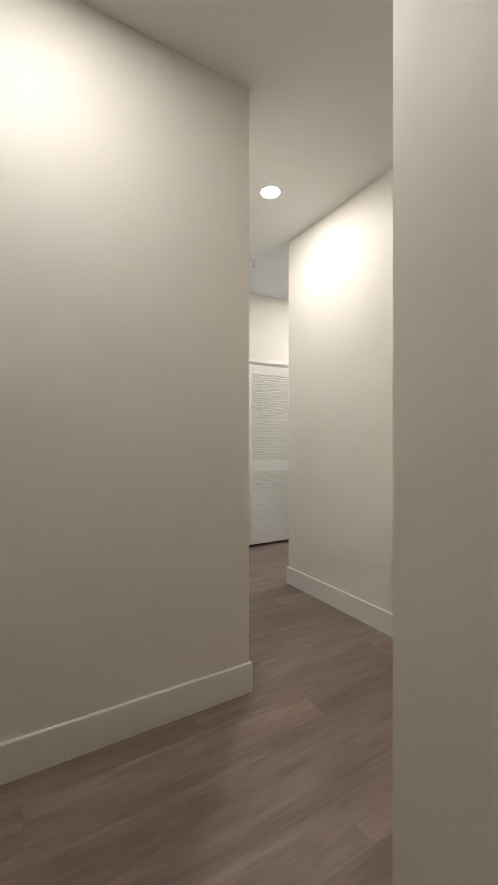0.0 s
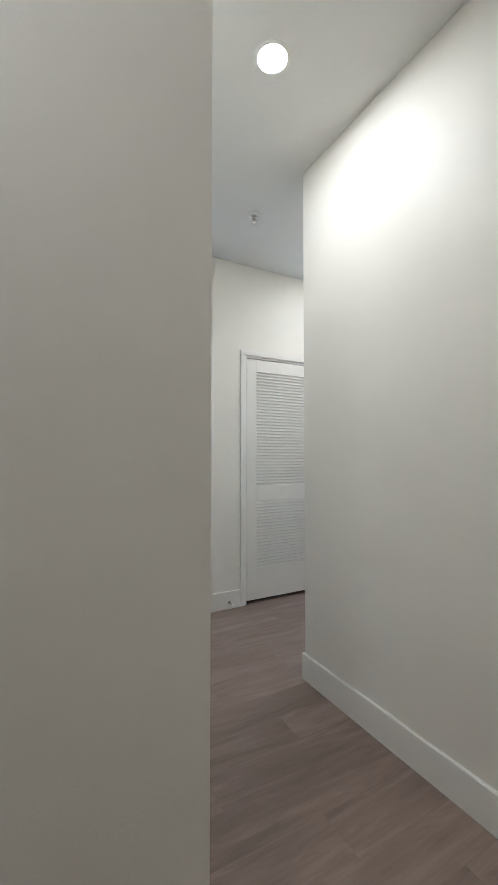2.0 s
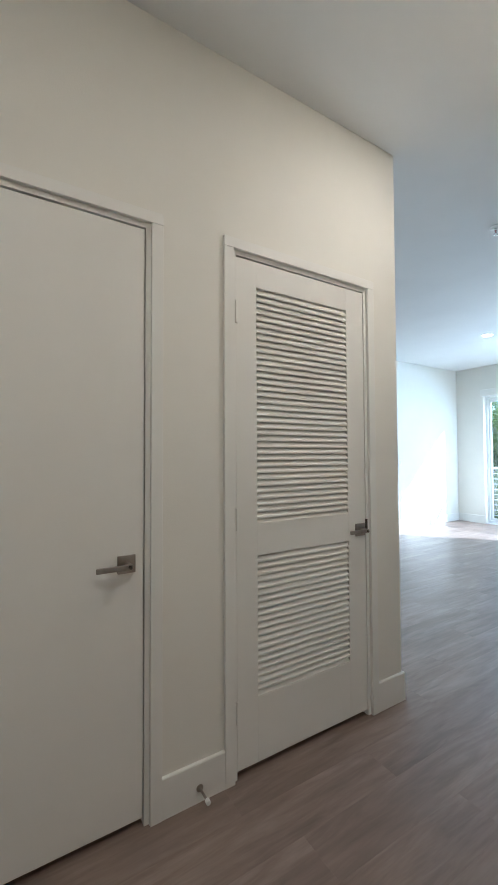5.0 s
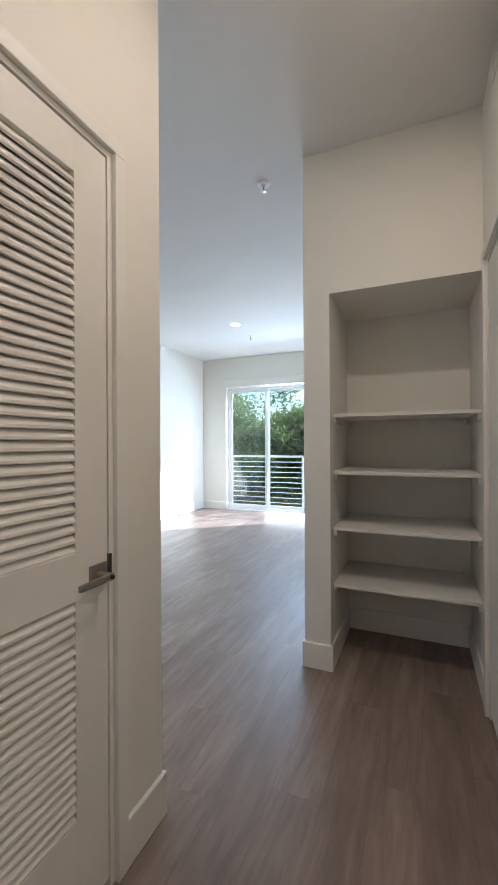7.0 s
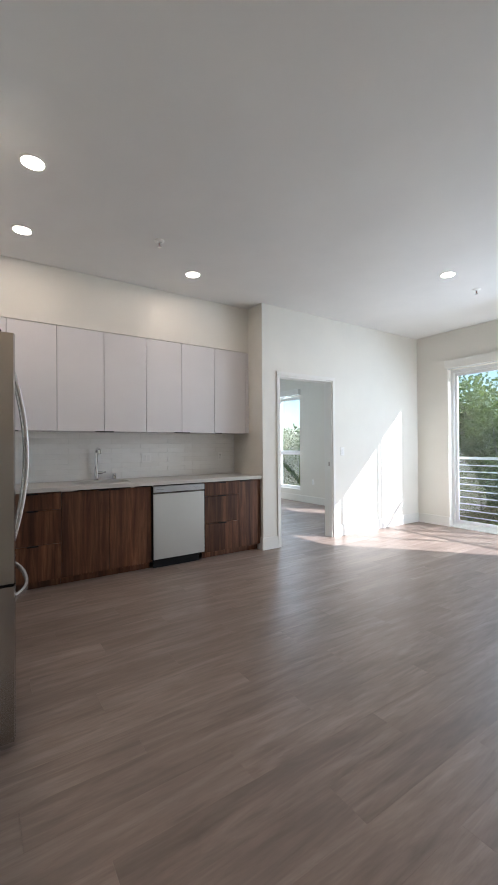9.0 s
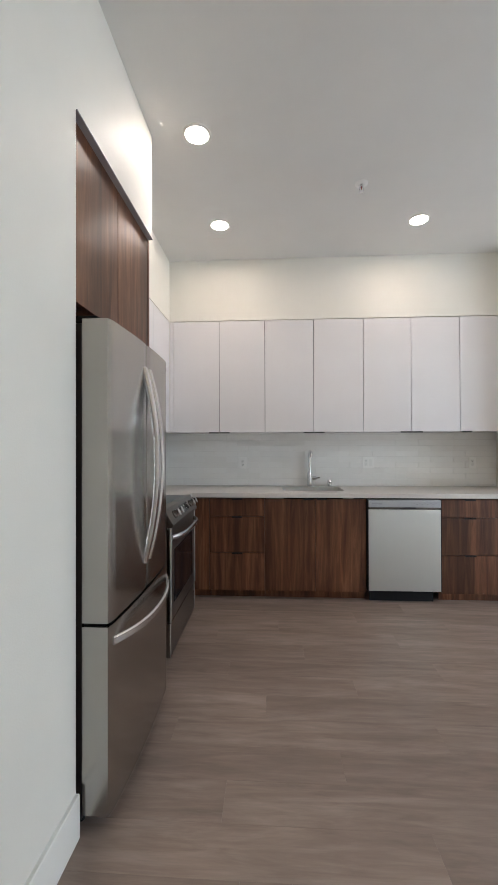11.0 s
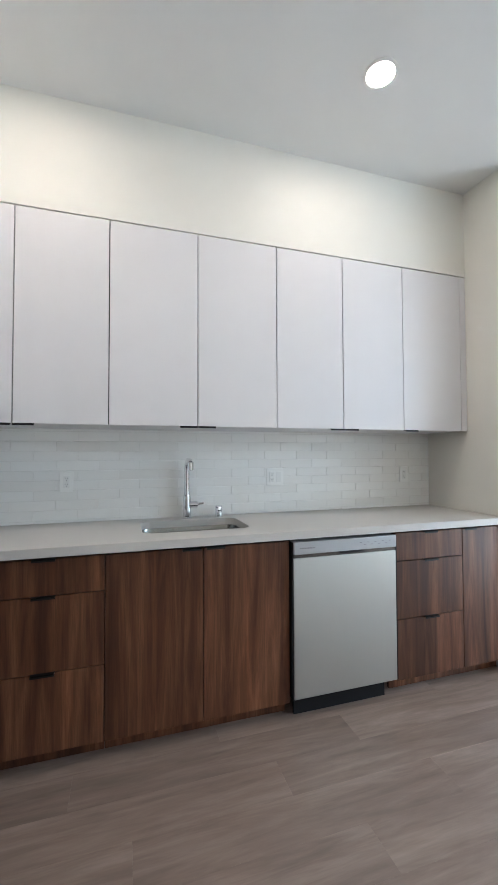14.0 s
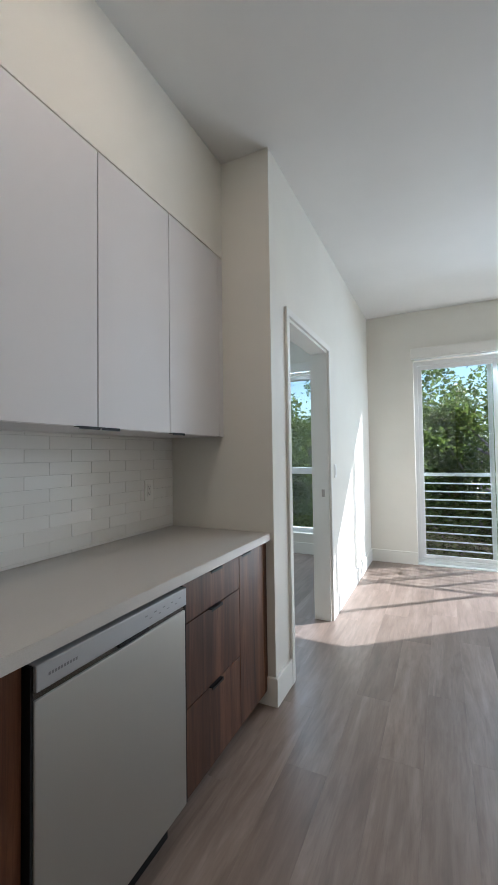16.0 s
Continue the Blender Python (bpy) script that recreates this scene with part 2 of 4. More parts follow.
def ribbon(bm, pts, side, w, t):
    """Sweeps a flat bar with eased corners along points; side is its width's direction."""
    pts, side = [Vector(p) for p in pts], Vector(side).normalized()
    rings = []
    for i, p in enumerate(pts):
        d = (pts[min(i + 1, len(pts) - 1)] - pts[max(i - 1, 0)]).normalized()
        n = side.cross(d).normalized()
        ring = []
        for a, b in ((1, 0.35), (0.72, 1), (-0.72, 1), (-1, 0.35), (-1, -0.35), (-0.72, -1), (0.72, -1), (1, -0.35)):
            ring.append(bm.verts.new(p + side * (a * w / 2) + n * (b * t / 2)))
        rings.append(ring)
    for q, s in zip(rings, rings[1:]):
        for k in range(8):
            bm.faces.new((q[k], q[(k + 1) % 8], s[(k + 1) % 8], s[k]))
    bm.faces.new(rings[0][::-1])
    bm.faces.new(rings[-1])
    return bm


def lathe(bm, centre, profile, seg=24, axis="Z", caps=True):
    """Turns a profile of (radius, height) round an axis through centre."""
    rings = []
    turn = {"Z": Matrix.Identity(3), "Y": Matrix.Rotation(radians(90), 3, "X"), "X": Matrix.Rotation(radians(90), 3, "Y")}[axis]
    for r, h in profile:
        rings.append([bm.verts.new(Vector(centre) + turn @ Vector((r * math.cos(2 * math.pi * k / seg), r * math.sin(2 * math.pi * k / seg), h))) for k in range(seg)])
    for q, s in zip(rings, rings[1:]):
        for k in range(seg):
            bm.faces.new((q[k], q[(k + 1) % seg], s[(k + 1) % seg], s[k]))
    if caps:
        bm.faces.new(rings[0][::-1])
        bm.faces.new(rings[-1])
    return bm


def prism(bm, outline, lo, hi, axis="Y"):
    """Extrudes an outline of 2D points along an axis from lo to hi."""
    def at(p, h):
        return {"X": (h, p[0], p[1]), "Y": (p[0], h, p[1]), "Z": (p[0], p[1], h)}[axis]
    a = [bm.verts.new(at(p, lo)) for p in outline]
    b = [bm.verts.new(at(p, hi)) for p in outline]
    n = len(a)
    for k in range(n):
        bm.faces.new((a[k], a[(k + 1) % n], b[(k + 1) % n], b[k]))
    bm.faces.new(a[::-1])
    bm.faces.new(b)
    return bm


def finish(name, bm, mat, base=Vector((0, 0, 0)), smooth=40):
    bmesh.ops.recalc_face_normals(bm, faces=bm.faces)
    bmesh.ops.translate(bm, verts=bm.verts, vec=-base)
    for e in bm.edges:
        e.smooth = len(e.link_faces) == 2 and e.calc_face_angle(0) < radians(smooth)
    for f in bm.faces:
        # flat panels keep their own normal, only their rounded rims are smooth
        rim = [g.calc_area() for e in f.edges for g in e.link_faces if g is not f]
        f.smooth = any(e.smooth for e in f.edges) and f.calc_area() < 2.5 * max(rim)
    me = bpy.data.meshes.new(name)
    bm.to_mesh(me)
    bm.free()
    if mat:
        me.materials.append(mat)
    return new(name, me)


def thing(name, at, label, category, group="", kind=""):
    """An empty at a thing's base, under which its parts go."""
    ob = new(name)
    ob.empty_display_size = 0.05
    ob.location = at
    BASE[ob] = Vector(at)
    return tagged(ob, label, category, group, kind)


def part(name, bm, mat, parent, label=""):
    """Links a bmesh, given in world places, as one mesh under a thing or part."""
    ob = finish(name, bm, mat, BASE[parent])
    ob.parent = parent
    BASE[ob] = BASE[parent]
    return tagged(ob, label)


def solid(name, bm, mat, label="", category="", kind="structure", at=(0, 0, 0)):
    """A top-level thing of one mesh."""
    ob = finish(name, bm, mat, Vector(at))
    ob.location = at
    BASE[ob] = Vector(at)
    return tagged(ob, label, category, "", kind)


# ---- structure ----
def slab_with_gaps(a0, a1, gaps, top, place):
    """One closed mesh: a wall panel from a0 to a1 with openings (from, to, bottom, top)."""
    us = sorted({a0, a1, *[g[0] for g in gaps], *[g[1] for g in gaps]})
    zs = sorted({-0.02, top, *[g[2] for g in gaps if g[2] > 0.005], *[g[3] for g in gaps]})
    bm, made = bmesh.new(), {}

    def vert(i, j, s):
        if (i, j, s) not in made:
            made[i, j, s] = bm.verts.new(place(us[i], s, zs[j]))
        return made[i, j, s]

    def solid_at(i, j):
        if not (0 <= i < len(us) - 1 and 0 <= j < len(zs) - 1):
            return False
        u, z = (us[i] + us[i + 1]) / 2, (zs[j] + zs[j + 1]) / 2
        return not any(g[0] < u < g[1] and (g[2] < z or g[2] < 0.005) and z < g[3] for g in gaps)
    for i in range(len(us) - 1):
        for j in range(len(zs) - 1):
            if not solid_at(i, j):
                continue
            for s in (0, 1):
                bm.faces.new((vert(i, j, s), vert(i + 1, j, s), vert(i + 1, j + 1, s), vert(i, j + 1, s)))
            for (p, q), open_side in ((((i, j), (i + 1, j)), not solid_at(i, j - 1)), (((i, j + 1), (i + 1, j + 1)), not solid_at(i, j + 1)),
                                      (((i, j), (i, j + 1)), not solid_at(i - 1, j)), (((i + 1, j), (i + 1, j + 1)), not solid_at(i + 1, j))):
                if open_side:
                    bm.faces.new((vert(*p, 0), vert(*q, 0), vert(*q, 1), vert(*p, 1)))
    return bm


def wall_along_x(name, x0, x1, y0, y1, gaps=()):
    """A wall that runs along x; gaps are (from, to, bottom, top)."""
    bm = slab_with_gaps(x0, x1, gaps, H, lambda u, s, z: (u, (y0, y1)[s], z))
    return solid(name, bm, M_WALL, "off-white painted plaster wall", "wall")


def wall_along_y(name, y0, y1, x0, x1, gaps=()):
    bm = slab_with_gaps(y0, y1, gaps, H, lambda u, s, z: ((x0, x1)[s], u, z))
    return solid(name, bm, M_WALL, "off-white painted plaster wall", "wall")


FLAT = (-2.234, -1.411)       # flat hall door
LOUV = (-1.057, -0.243)      # louvred closet door
DOOR_H = 2.222
SIDE = (0.22, 1.035)          # door beside the pantry niche
BED = (3.13, 4.065)          # bedroom doorway
SY = -1.165                   # face of the wall opposite the hall doors

wall_along_x("wall_hall_north", -2.503, 0.0, 0.0, 0.12, [(*FLAT, 0, DOOR_H), (*LOUV, 0, DOOR_H)])
wall_along_y("wall_closet_east", 0.12, 1.10, -0.12, 0.0)
wall_along_x("wall_fridge_south", -0.77, 0.0, 1.10, 1.22)
wall_along_y("wall_hall_west", -2.36, 0.0, -2.503, -2.383)
wall_along_x("wall_entry_north", -4.72, -2.503, -2.36, -2.24)
wall_along_y("wall_entry_west", -5.4, -2.36, -4.72, -4.60)
wall_along_x("wall_entry_south", -4.72, -2.525, -5.52, -5.40)
wall_along_y("wall_entry_east", -5.40, -3.467, -2.645, -2.525)
wall_along_x("wall_hall_south", -2.525, -1.168, -3.587, -3.467)
wall_along_y("wall_hall_east", -3.467, -1.207, -1.288, -1.168)
wall_along_x("wall_side_west", -1.168, -0.20, -1.327, -1.207)
wall_along_x("wall_side_south", -0.20, 1.87, SY - 0.12, SY, [(*SIDE, 0, DOOR_H)])
wall_along_x("wall_niche_north", 1.137, 1.87, -0.378, -0.222)
wall_along_y("wall_niche_back", SY, -0.378, 1.75, 1.87)
solid("wall_niche_header", boxes((1.137, SY, 2.21, 1.75, -0.378, H)), M_WALL, "painted wall above the open pantry niche", "wall")
wall_along_x("wall_living_south", 1.87, 6.07, -0.342, -0.222)
BIG = (-0.09, 2.75, 0.0, 2.45)
W_A, W_B = (3.72, 4.66, 0.27, 2.43), (6.28, 7.16, 0.27, 2.43)
wall_along_y("wall_east", -0.342, 7.52, 6.07, 6.27, [BIG, W_A, W_B])
wall_along_x("wall_bedroom_south", 2.865, 6.07, 3.29, 3.43, [(*BED, 0, 2.18)])
wall_along_y("wall_bedroom_west", 3.43, 7.40, 2.865, 3.0)
wall_along_x("wall_bedroom_north", 2.865, 6.07, 7.40, 7.52)
wall_along_x("wall_kitchen_north", -0.77, 2.865, 3.96, 4.08)
wall_along_y("wall_kitchen_west", 1.22, 3.96, -0.77, -0.65)
solid("wall_soffit_north", boxes((-0.29, 3.59, 2.4855, 2.865, 3.96, H)), M_WALL, "cream wall box above the wall cabinets", "wall")
solid("wall_soffit_west", boxes((-0.65, 2.09, 2.4855, -0.29, 3.96, H)), M_WALL, "cream wall box above the corner cabinets", "wall")
solid("wall_soffit_fridge", boxes((-0.65, 1.22, 2.478, 0.0, 2.09, H)), M_WALL, "white wall box above the fridge cabinet", "wall")
solid("ceiling", boxes((-4.72, -5.52, H, 6.27, 7.52, H + 0.15)), M_CEIL, "flat white painted ceiling", "ceiling")
# closed-off closets behind the doors
solid("wall_closet_back", boxes((-2.503, 0.9, -0.02, -0.12, 1.0, H)), M_WALL, "plain closet back wall", "wall")
solid("wall_side_back", boxes((-1.18, SY - 0.5, -0.02, 1.87, SY - 0.4, H)), M_WALL, "plain wall behind the side door", "wall")

# unseen end walls, added to keep outside light from leaking round the doors
for x0, x1, y0, y1 in ((-2.503, -2.383, 0.1201, 0.8999), (-1.285, -1.1801, SY - 0.5, SY - 0.163), (1.8701, 1.99, SY - 0.5, SY)):
    solid("wall_closet_end", boxes((x0, y0, -0.02, x1, y1, H)), M_WALL, "unseen closet end wall added to block outside light", "wall")


def skirting(x0, y0, x1, y1, side):
    """A base board along a wall foot; side is the direction it stands proud."""
    t, h = 0.014, 0.148
    bm = bmesh.new()
    sx, sy = side
    lo_x, hi_x = min(x0, x1), max(x0, x1)
    lo_y, hi_y = min(y0, y1), max(y0, y1)
    if sx:
        prof = [(x0, 0.0), (x0 + sx * t, 0.0), (x0 + sx * t, h - 0.004), (x0 + sx * (t - 0.003), h), (x0, h)]
        prism(bm, prof, lo_y, hi_y, "Y")
    else:
        prof = [(y0, 0.0), (y0 + sy * t, 0.0), (y0 + sy * t, h - 0.004), (y0 + sy * (t - 0.003), h), (y0, h)]
        prism(bm, prof, lo_x, hi_x, "X")
    return solid("baseboard", bm, M_TRIM, "white painted flat baseboard", "baseboard")


CW = 0.045   # casing width
for a in (
    (-2.383, 0, FLAT[0] - CW, 0, (0, -1)), (FLAT[1] + CW, 0, LOUV[0] - CW, 0, (0, -1)), (LOUV[1] + CW, 0, 0.013, 0, (0, -1)),
    (0, 0, 0, 1.22, (1, 0)), (-2.383, -2.374, -2.383, -0.014, (1, 0)), (-4.6, -2.36, -2.383, -2.36, (0, -1)),
    (-4.6, -5.4, -4.6, -2.403, (1, 0)), (-1.288, -3.467, -1.288, -1.193, (-1, 0)), (-1.288, -1.207, -0.20, -1.207, (0, 1)), (-0.20, SY, SIDE[0] - CW, SY, (0, 1)),
    (-2.645, -3.467, -1.302, -3.467, (0, 1)),
    (SIDE[1] + CW, SY, 1.737, SY, (0, 1)), (1.75, SY + 0.013, 1.75, -0.378, (-1, 0)), (1.124, -0.378, 1.737, -0.378, (0, -1)),
    (1.137, -0.378, 1.137, -0.209, (-1, 0)), (1.137, -0.222, 6.07, -0.222, (0, 1)), (6.07, -0.209, 6.07, BIG[0], (-1, 0)),
    (6.07, BIG[1], 6.07, 3.277, (-1, 0)), (2.852, 3.29, BED[0] - CW, 3.29, (0, -1)), (BED[1] + CW, 3.29, 6.057, 3.29, (0, -1)),
    (2.865, 3.29, 2.865, 3.40, (-1, 0)),
    (3.0, 3.43, 3.0, 7.4, (1, 0)), (3.013, 7.4, 6.057, 7.4, (0, -1)), (6.07, 3.443, 6.07, 7.4, (-1, 0)), (BED[1] + CW, 3.43, 6.057, 3.43, (0, 1)),
):
    skirting(*a)


def casing(name, x0, x1, top, y, s, label):
    """A flat casing round a doorway in a wall along x; s points into the room."""
    t = 0.017
    ob = thing(name, ((x0 + x1) / 2, y, 0), label, "door trim", kind="structure")
    ya, yb = sorted((y, y + s * t))
    part("side_casing", boxes((x0 - CW, ya, 0, x0, yb, top), bevel=0.002), M_TRIM, ob)
    part("side_casing", boxes((x1, ya, 0, x1 + CW, yb, top), bevel=0.002), M_TRIM, ob)
    part("head_casing", boxes((x0 - CW, ya, top + 0.0005, x1 + CW, yb, top + CW), bevel=0.002), M_TRIM, ob)
    return ob


def jambs(ob, x0, x1, top, y0, y1):
    t = 0.018
    part("jamb", boxes((x0, y0, 0, x0 + t, y1, top)), M_TRIM, ob)
    part("jamb", boxes((x1 - t, y0, 0, x1, y1, top)), M_TRIM, ob)
    part("head_jamb", boxes((x0 + t, y0, top - t, x1 - t, y1, top)), M_TRIM, ob)


for nm, (a, b), s, y, lab in (("door_trim_1", FLAT, -1, 0.0, "white casing round the flat hall door"),
                              ("door_trim_2", LOUV, -1, 0.0, "white casing round the louvred closet door"),
                              ("door_trim_3", SIDE, 1, SY, "white casing round the door beside the pantry niche")):
    jambs(casing(nm, a, b, DOOR_H, y, s, lab), a, b, DOOR_H, min(y, y - s * 0.11), max(y, y - s * 0.11))
tr = casing("door_trim_4", BED[0], BED[1], 2.18, 3.29, -1, "white casing round the open bedroom doorway")
jambs(tr, BED[0], BED[1], 2.18, 3.292, 3.428)
part("strike_plate", boxes((BED[1] - 0.0195, 3.325, 0.99, BED[1] - 0.017, 3.35, 1.05)), M_NICKEL, tr, "satin metal strike plate")


def lever(parent, x, y, z, s, way):
    """A lever handle on a square rose; s: out of the door, way: where the lever points along x."""
    rose = part("rose", boxes((x - 0.032, min(y, y + s * 0.009), z - 0.032, x + 0.032, max(y, y + s * 0.009), z + 0.032), bevel=0.002), M_NICKEL, parent, "square satin nickel rose")
    bm = rod(bmesh.new(), (x, y + s * 0.008, z), (x, y + s * 0.055, z), 0.011, 16)
    part("spindle", bm, M_NICKEL, rose)
    bm = boxes((x - way * 0.012, y + s * 0.043, z - 0.009, x + way * 0.112, y + s * 0.055, z + 0.009), bevel=0.003)
    part("lever", bm, M_NICKEL, rose, "flat satin nickel lever")
    part("thumb_turn", rod(bmesh.new(), (x, y + s * 0.055, z), (x, y + s * 0.062, z), 0.006, 10), M_DARKSTEEL, rose)


def hinges(parent, x, y, zs):
    for z in zs:
        part("hinge", boxes((x - 0.005, y - 0.009, z - 0.048, x + 0.005, y + 0.004, z + 0.048), bevel=0.002), M_DOOR, parent, "butt hinge painted over in white")


def flat_door(name, x0, x1, y, s, label, handle_x, way):
    ya, yb = sorted((y - s * 0.004, y - s * 0.044))
    ob = thing(name, ((x0 + x1) / 2, y, 0), label, "door", kind="structure")
    leaf = part("leaf", boxes((x0 + 0.022, ya, 0.03, x1 - 0.022, yb, DOOR_H - 0.024), bevel=0.0015), M_DOOR, ob)
    lever(leaf, handle_x, y - s * 0.004, 0.95, s, way)
    hinges(ob, x0 + 0.019 if way < 0 else x1 - 0.019, y - s * 0.002, (0.27, 1.05, 1.95))
    part("latch_plate", boxes(((x1 if way < 0 else x0) - 0.012, ya - 0.003, 0.935, (x1 if way < 0 else x0) + 0.001, ya + 0.012, 1.005)), M_DARKSTEEL, ob)
    return ob


flat_door("door_1", *FLAT, 0.0, -1, "closed flat white hall door with lever handle", FLAT[1] - 0.085, -1)
flat_door("door_3", *SIDE, SY, 1, "closed flat white door beside the niche", SIDE[0] + 0.085, 1)


def louvre_door():
    x0, x1 = LOUV[0] + 0.021, LOUV[1] - 0.021
    ya, yb, z0, z1 = 0.004, 0.040, 0.03, DOOR_H - 0.024
    ob = thing("door_2", ((x0 + x1) / 2, 0, 0), "closed white louvred closet door with lever handle", "door", kind="structure")
    s0, s1 = x0 + LV[0], x1 - LV[1]
    panels = ((LV[2], LV[3]), (LV[4], LV[5]))
    part("stile", boxes((x0, ya, z0, s0, yb, z1), bevel=0.0004, seg=1), M_DOOR, ob)
    st = part("stile", boxes((s1, ya, z0, x1, yb, z1), bevel=0.0004, seg=1), M_DOOR, ob)
    for lo, hi in ((z0, panels[0][0]), (panels[0][1], panels[1][0]), (panels[1][1], z1)):
        part("rail", boxes((s0, ya, lo, s1, yb, hi), bevel=0.0004, seg=1), M_DOOR, ob)
    # added black sheet: the closet's darkness is put into its colour
    part("backing", boxes((s0, yb + 0.002, z0 + 0.05, s1, yb + 0.008, z1 - 0.05)), M_HOLE_SHADE, ob, "black sheet painted as the shade behind the slats")
    bm = prism(bmesh.new(), [(0.005, -0.004), (0.008, -0.006), (0.014, -0.006), (0.034, 0.024), (0.033, 0.029), (0.027, 0.030), (0.005, 0.003)], -(s1 - s0) / 2, (s1 - s0) / 2, "X")
    slat = part("slat", bm, M_DOOR, ob)
    me, first = slat.data, True
    mid = (s0 + s1) / 2
    for lo, hi in panels:
        n = round((hi - lo) / 0.0285)
        for i in range(n):
            o = slat if first else ob_copy(slat, ob)
            first = False
            o.location = Vector((mid, 0, lo + (i + 0.12) * (hi - lo) / n))
    # mesh was built about the world origin, the door's base shifts it
    for v in me.vertices:
        v.co += BASE[ob]
    for o in ob.children:
        if o.data == me:
            o.location -= BASE[ob]
    lever(st, x1 - 0.042, ya, 0.955, -1, -1)
    hinges(ob, x0 - 0.002, 0.002, (0.27, 1.07, 1.955))
    part("latch_plate", boxes((x1 + 0.001, -0.002, 0.935, x1 + 0.012, 0.012, 1.005)), M_DARKSTEEL, ob)


def ob_copy(o, parent):
    c = o.copy()
    scene.collection.objects.link(c)
    c.parent = parent
    return c


LV = (0.103, 0.12, 0.30, 0.905, 1.037, 2.085)
louvre_door()


# ---- windows ----
def pane(name, parent, x, y0, y1, z0, z1):
    ob = part(name, boxes((x - 0.004, y0, z0, x + 0.004, y1, z1)), M_GLASS, parent, "clear glass pane")
    ob.visible_shadow = False
    return ob


def big_window():
    y0, y1, z0, z1 = BIG
    x = 6.195
    ob = thing("window_1", (x, (y0 + y1) / 2, 0), "floor-length white framed sliding window", "window", kind="structure")
    f = 0.042
    part("window_frame", boxes((x - 0.05, y0, 0.012, x + 0.05, y0 + f, z1), (x - 0.05, y1 - f, 0.012, x + 0.05, y1, z1),
                               (x - 0.05, y0 + f, 0.012, x + 0.05, y1 - f, 0.06), (x - 0.05, y0 + f, z1 - 0.05, x + 0.05, y1 - f, z1)), M_VINYL, ob)
    part("threshold", boxes((6.07, y0, -0.02, 6.27, y1, 0.011), bevel=0.002), M_VINYL, ob)
    marks = [y1 - f, 1.965, 1.865, 0.965, 0.865, y0 + f]
    for a, b, dx in ((marks[0], marks[2], -0.012), (marks[1], marks[4], 0.018), (marks[3], marks[5], -0.012)):
        xs = x + dx
        s = 0.046
        b = b if b < a else a - 0.5
        sash = part("sash", boxes((xs - 0.014, b, 0.062, xs + 0.014, b + s, z1 - 0.052), (xs - 0.014, a - s, 0.062, xs + 0.014, a, z1 - 0.052),
                                  (xs - 0.014, b + s, 0.062, xs + 0.014, a - s, 0.062 + s), (xs - 0.014, b + s, z1 - 0.052 - s, xs + 0.014, a - s, z1 - 0.052), bevel=0.002), M_VINYL, ob)
        pane("pane", sash, xs, b + s, a - s, 0.062 + s, z1 - 0.052 - s)
    blind = thing("roller_blind", (6.03, 1.44, 2.45), "white rolled-up roller blind over the window", "blind")
    part("cassette", boxes((5.995, y0 - 0.02, 2.462, 6.0695, y1 + 0.02, 2.585), bevel=0.006), M_TRIM, blind)
    part("bottom_bar", boxes((6.02, y0 + 0.02, 2.446, 6.045, y1 - 0.02, 2.461), bevel=0.003), M_VINYL, blind)
    bm = bmesh.new()
    for k in range(64):
        bmesh.ops.create_icosphere(bm, subdivisions=1, radius=0.0045, matrix=Matrix.Translation((6.055, y1 + 0.005, 2.44 - k * 0.034)))
    rod(bm, (6.055, y1 + 0.005, 0.33), (6.055, y1 + 0.005, 2.465), 0.0012, 6)
    part("bead_chain", bm, M_PLASTIC, blind, "beaded white pull chain")


big_window()


def bed_window(name, spec):
    y0, y1, z0, z1 = spec
    x, f = 6.18, 0.06
    ob = thing(name, (x, (y0 + y1) / 2, z0), "tall white framed bedroom window with transom", "window", kind="structure")
    part("window_frame", boxes((x - 0.04, y0, z0, x + 0.05, y0 + f, z1), (x - 0.04, y1 - f, z0, x + 0.05, y1, z1),
                               (x - 0.04, y0 + f, z0, x + 0.05, y1 - f, z0 + f), (x - 0.04, y0 + f, z1 - f, x + 0.05, y1 - f, z1)), M_VINYL, ob)
    part("transom", boxes((x - 0.045, y0 + f, 1.07, x + 0.045, y1 - f, 1.16), bevel=0.003), M_VINYL, ob)
    part("window_sill", boxes((6.06, y0 + 0.001, z0 - 0.018, x - 0.04, y1 - 0.001, z0 + 0.004), bevel=0.003), M_TRIM, ob)
    pane("pane", ob, x, y0 + f, y1 - f, z0 + f, 1.07)
    pane("pane", ob, x, y0 + f, y1 - f, 1.16, z1 - f)
    part("latch", boxes((x - 0.062, (y0 + y1) / 2 - 0.05, 1.145, x - 0.045, (y0 + y1) / 2 + 0.05, 1.158), bevel=0.003), M_PLASTIC, ob)
    b = thing("roller_blind", (6.03, (y0 + y1) / 2, 2.44), "white rolled-up roller blind over a bedroom window", "blind")
    part("cassette", boxes((6.0, y0 - 0.03, 2.45, 6.0695, y1 + 0.03, 2.58), bevel=0.005), M_TRIM, b)


bed_window("window_2", W_A)
bed_window("window_3", W_B)


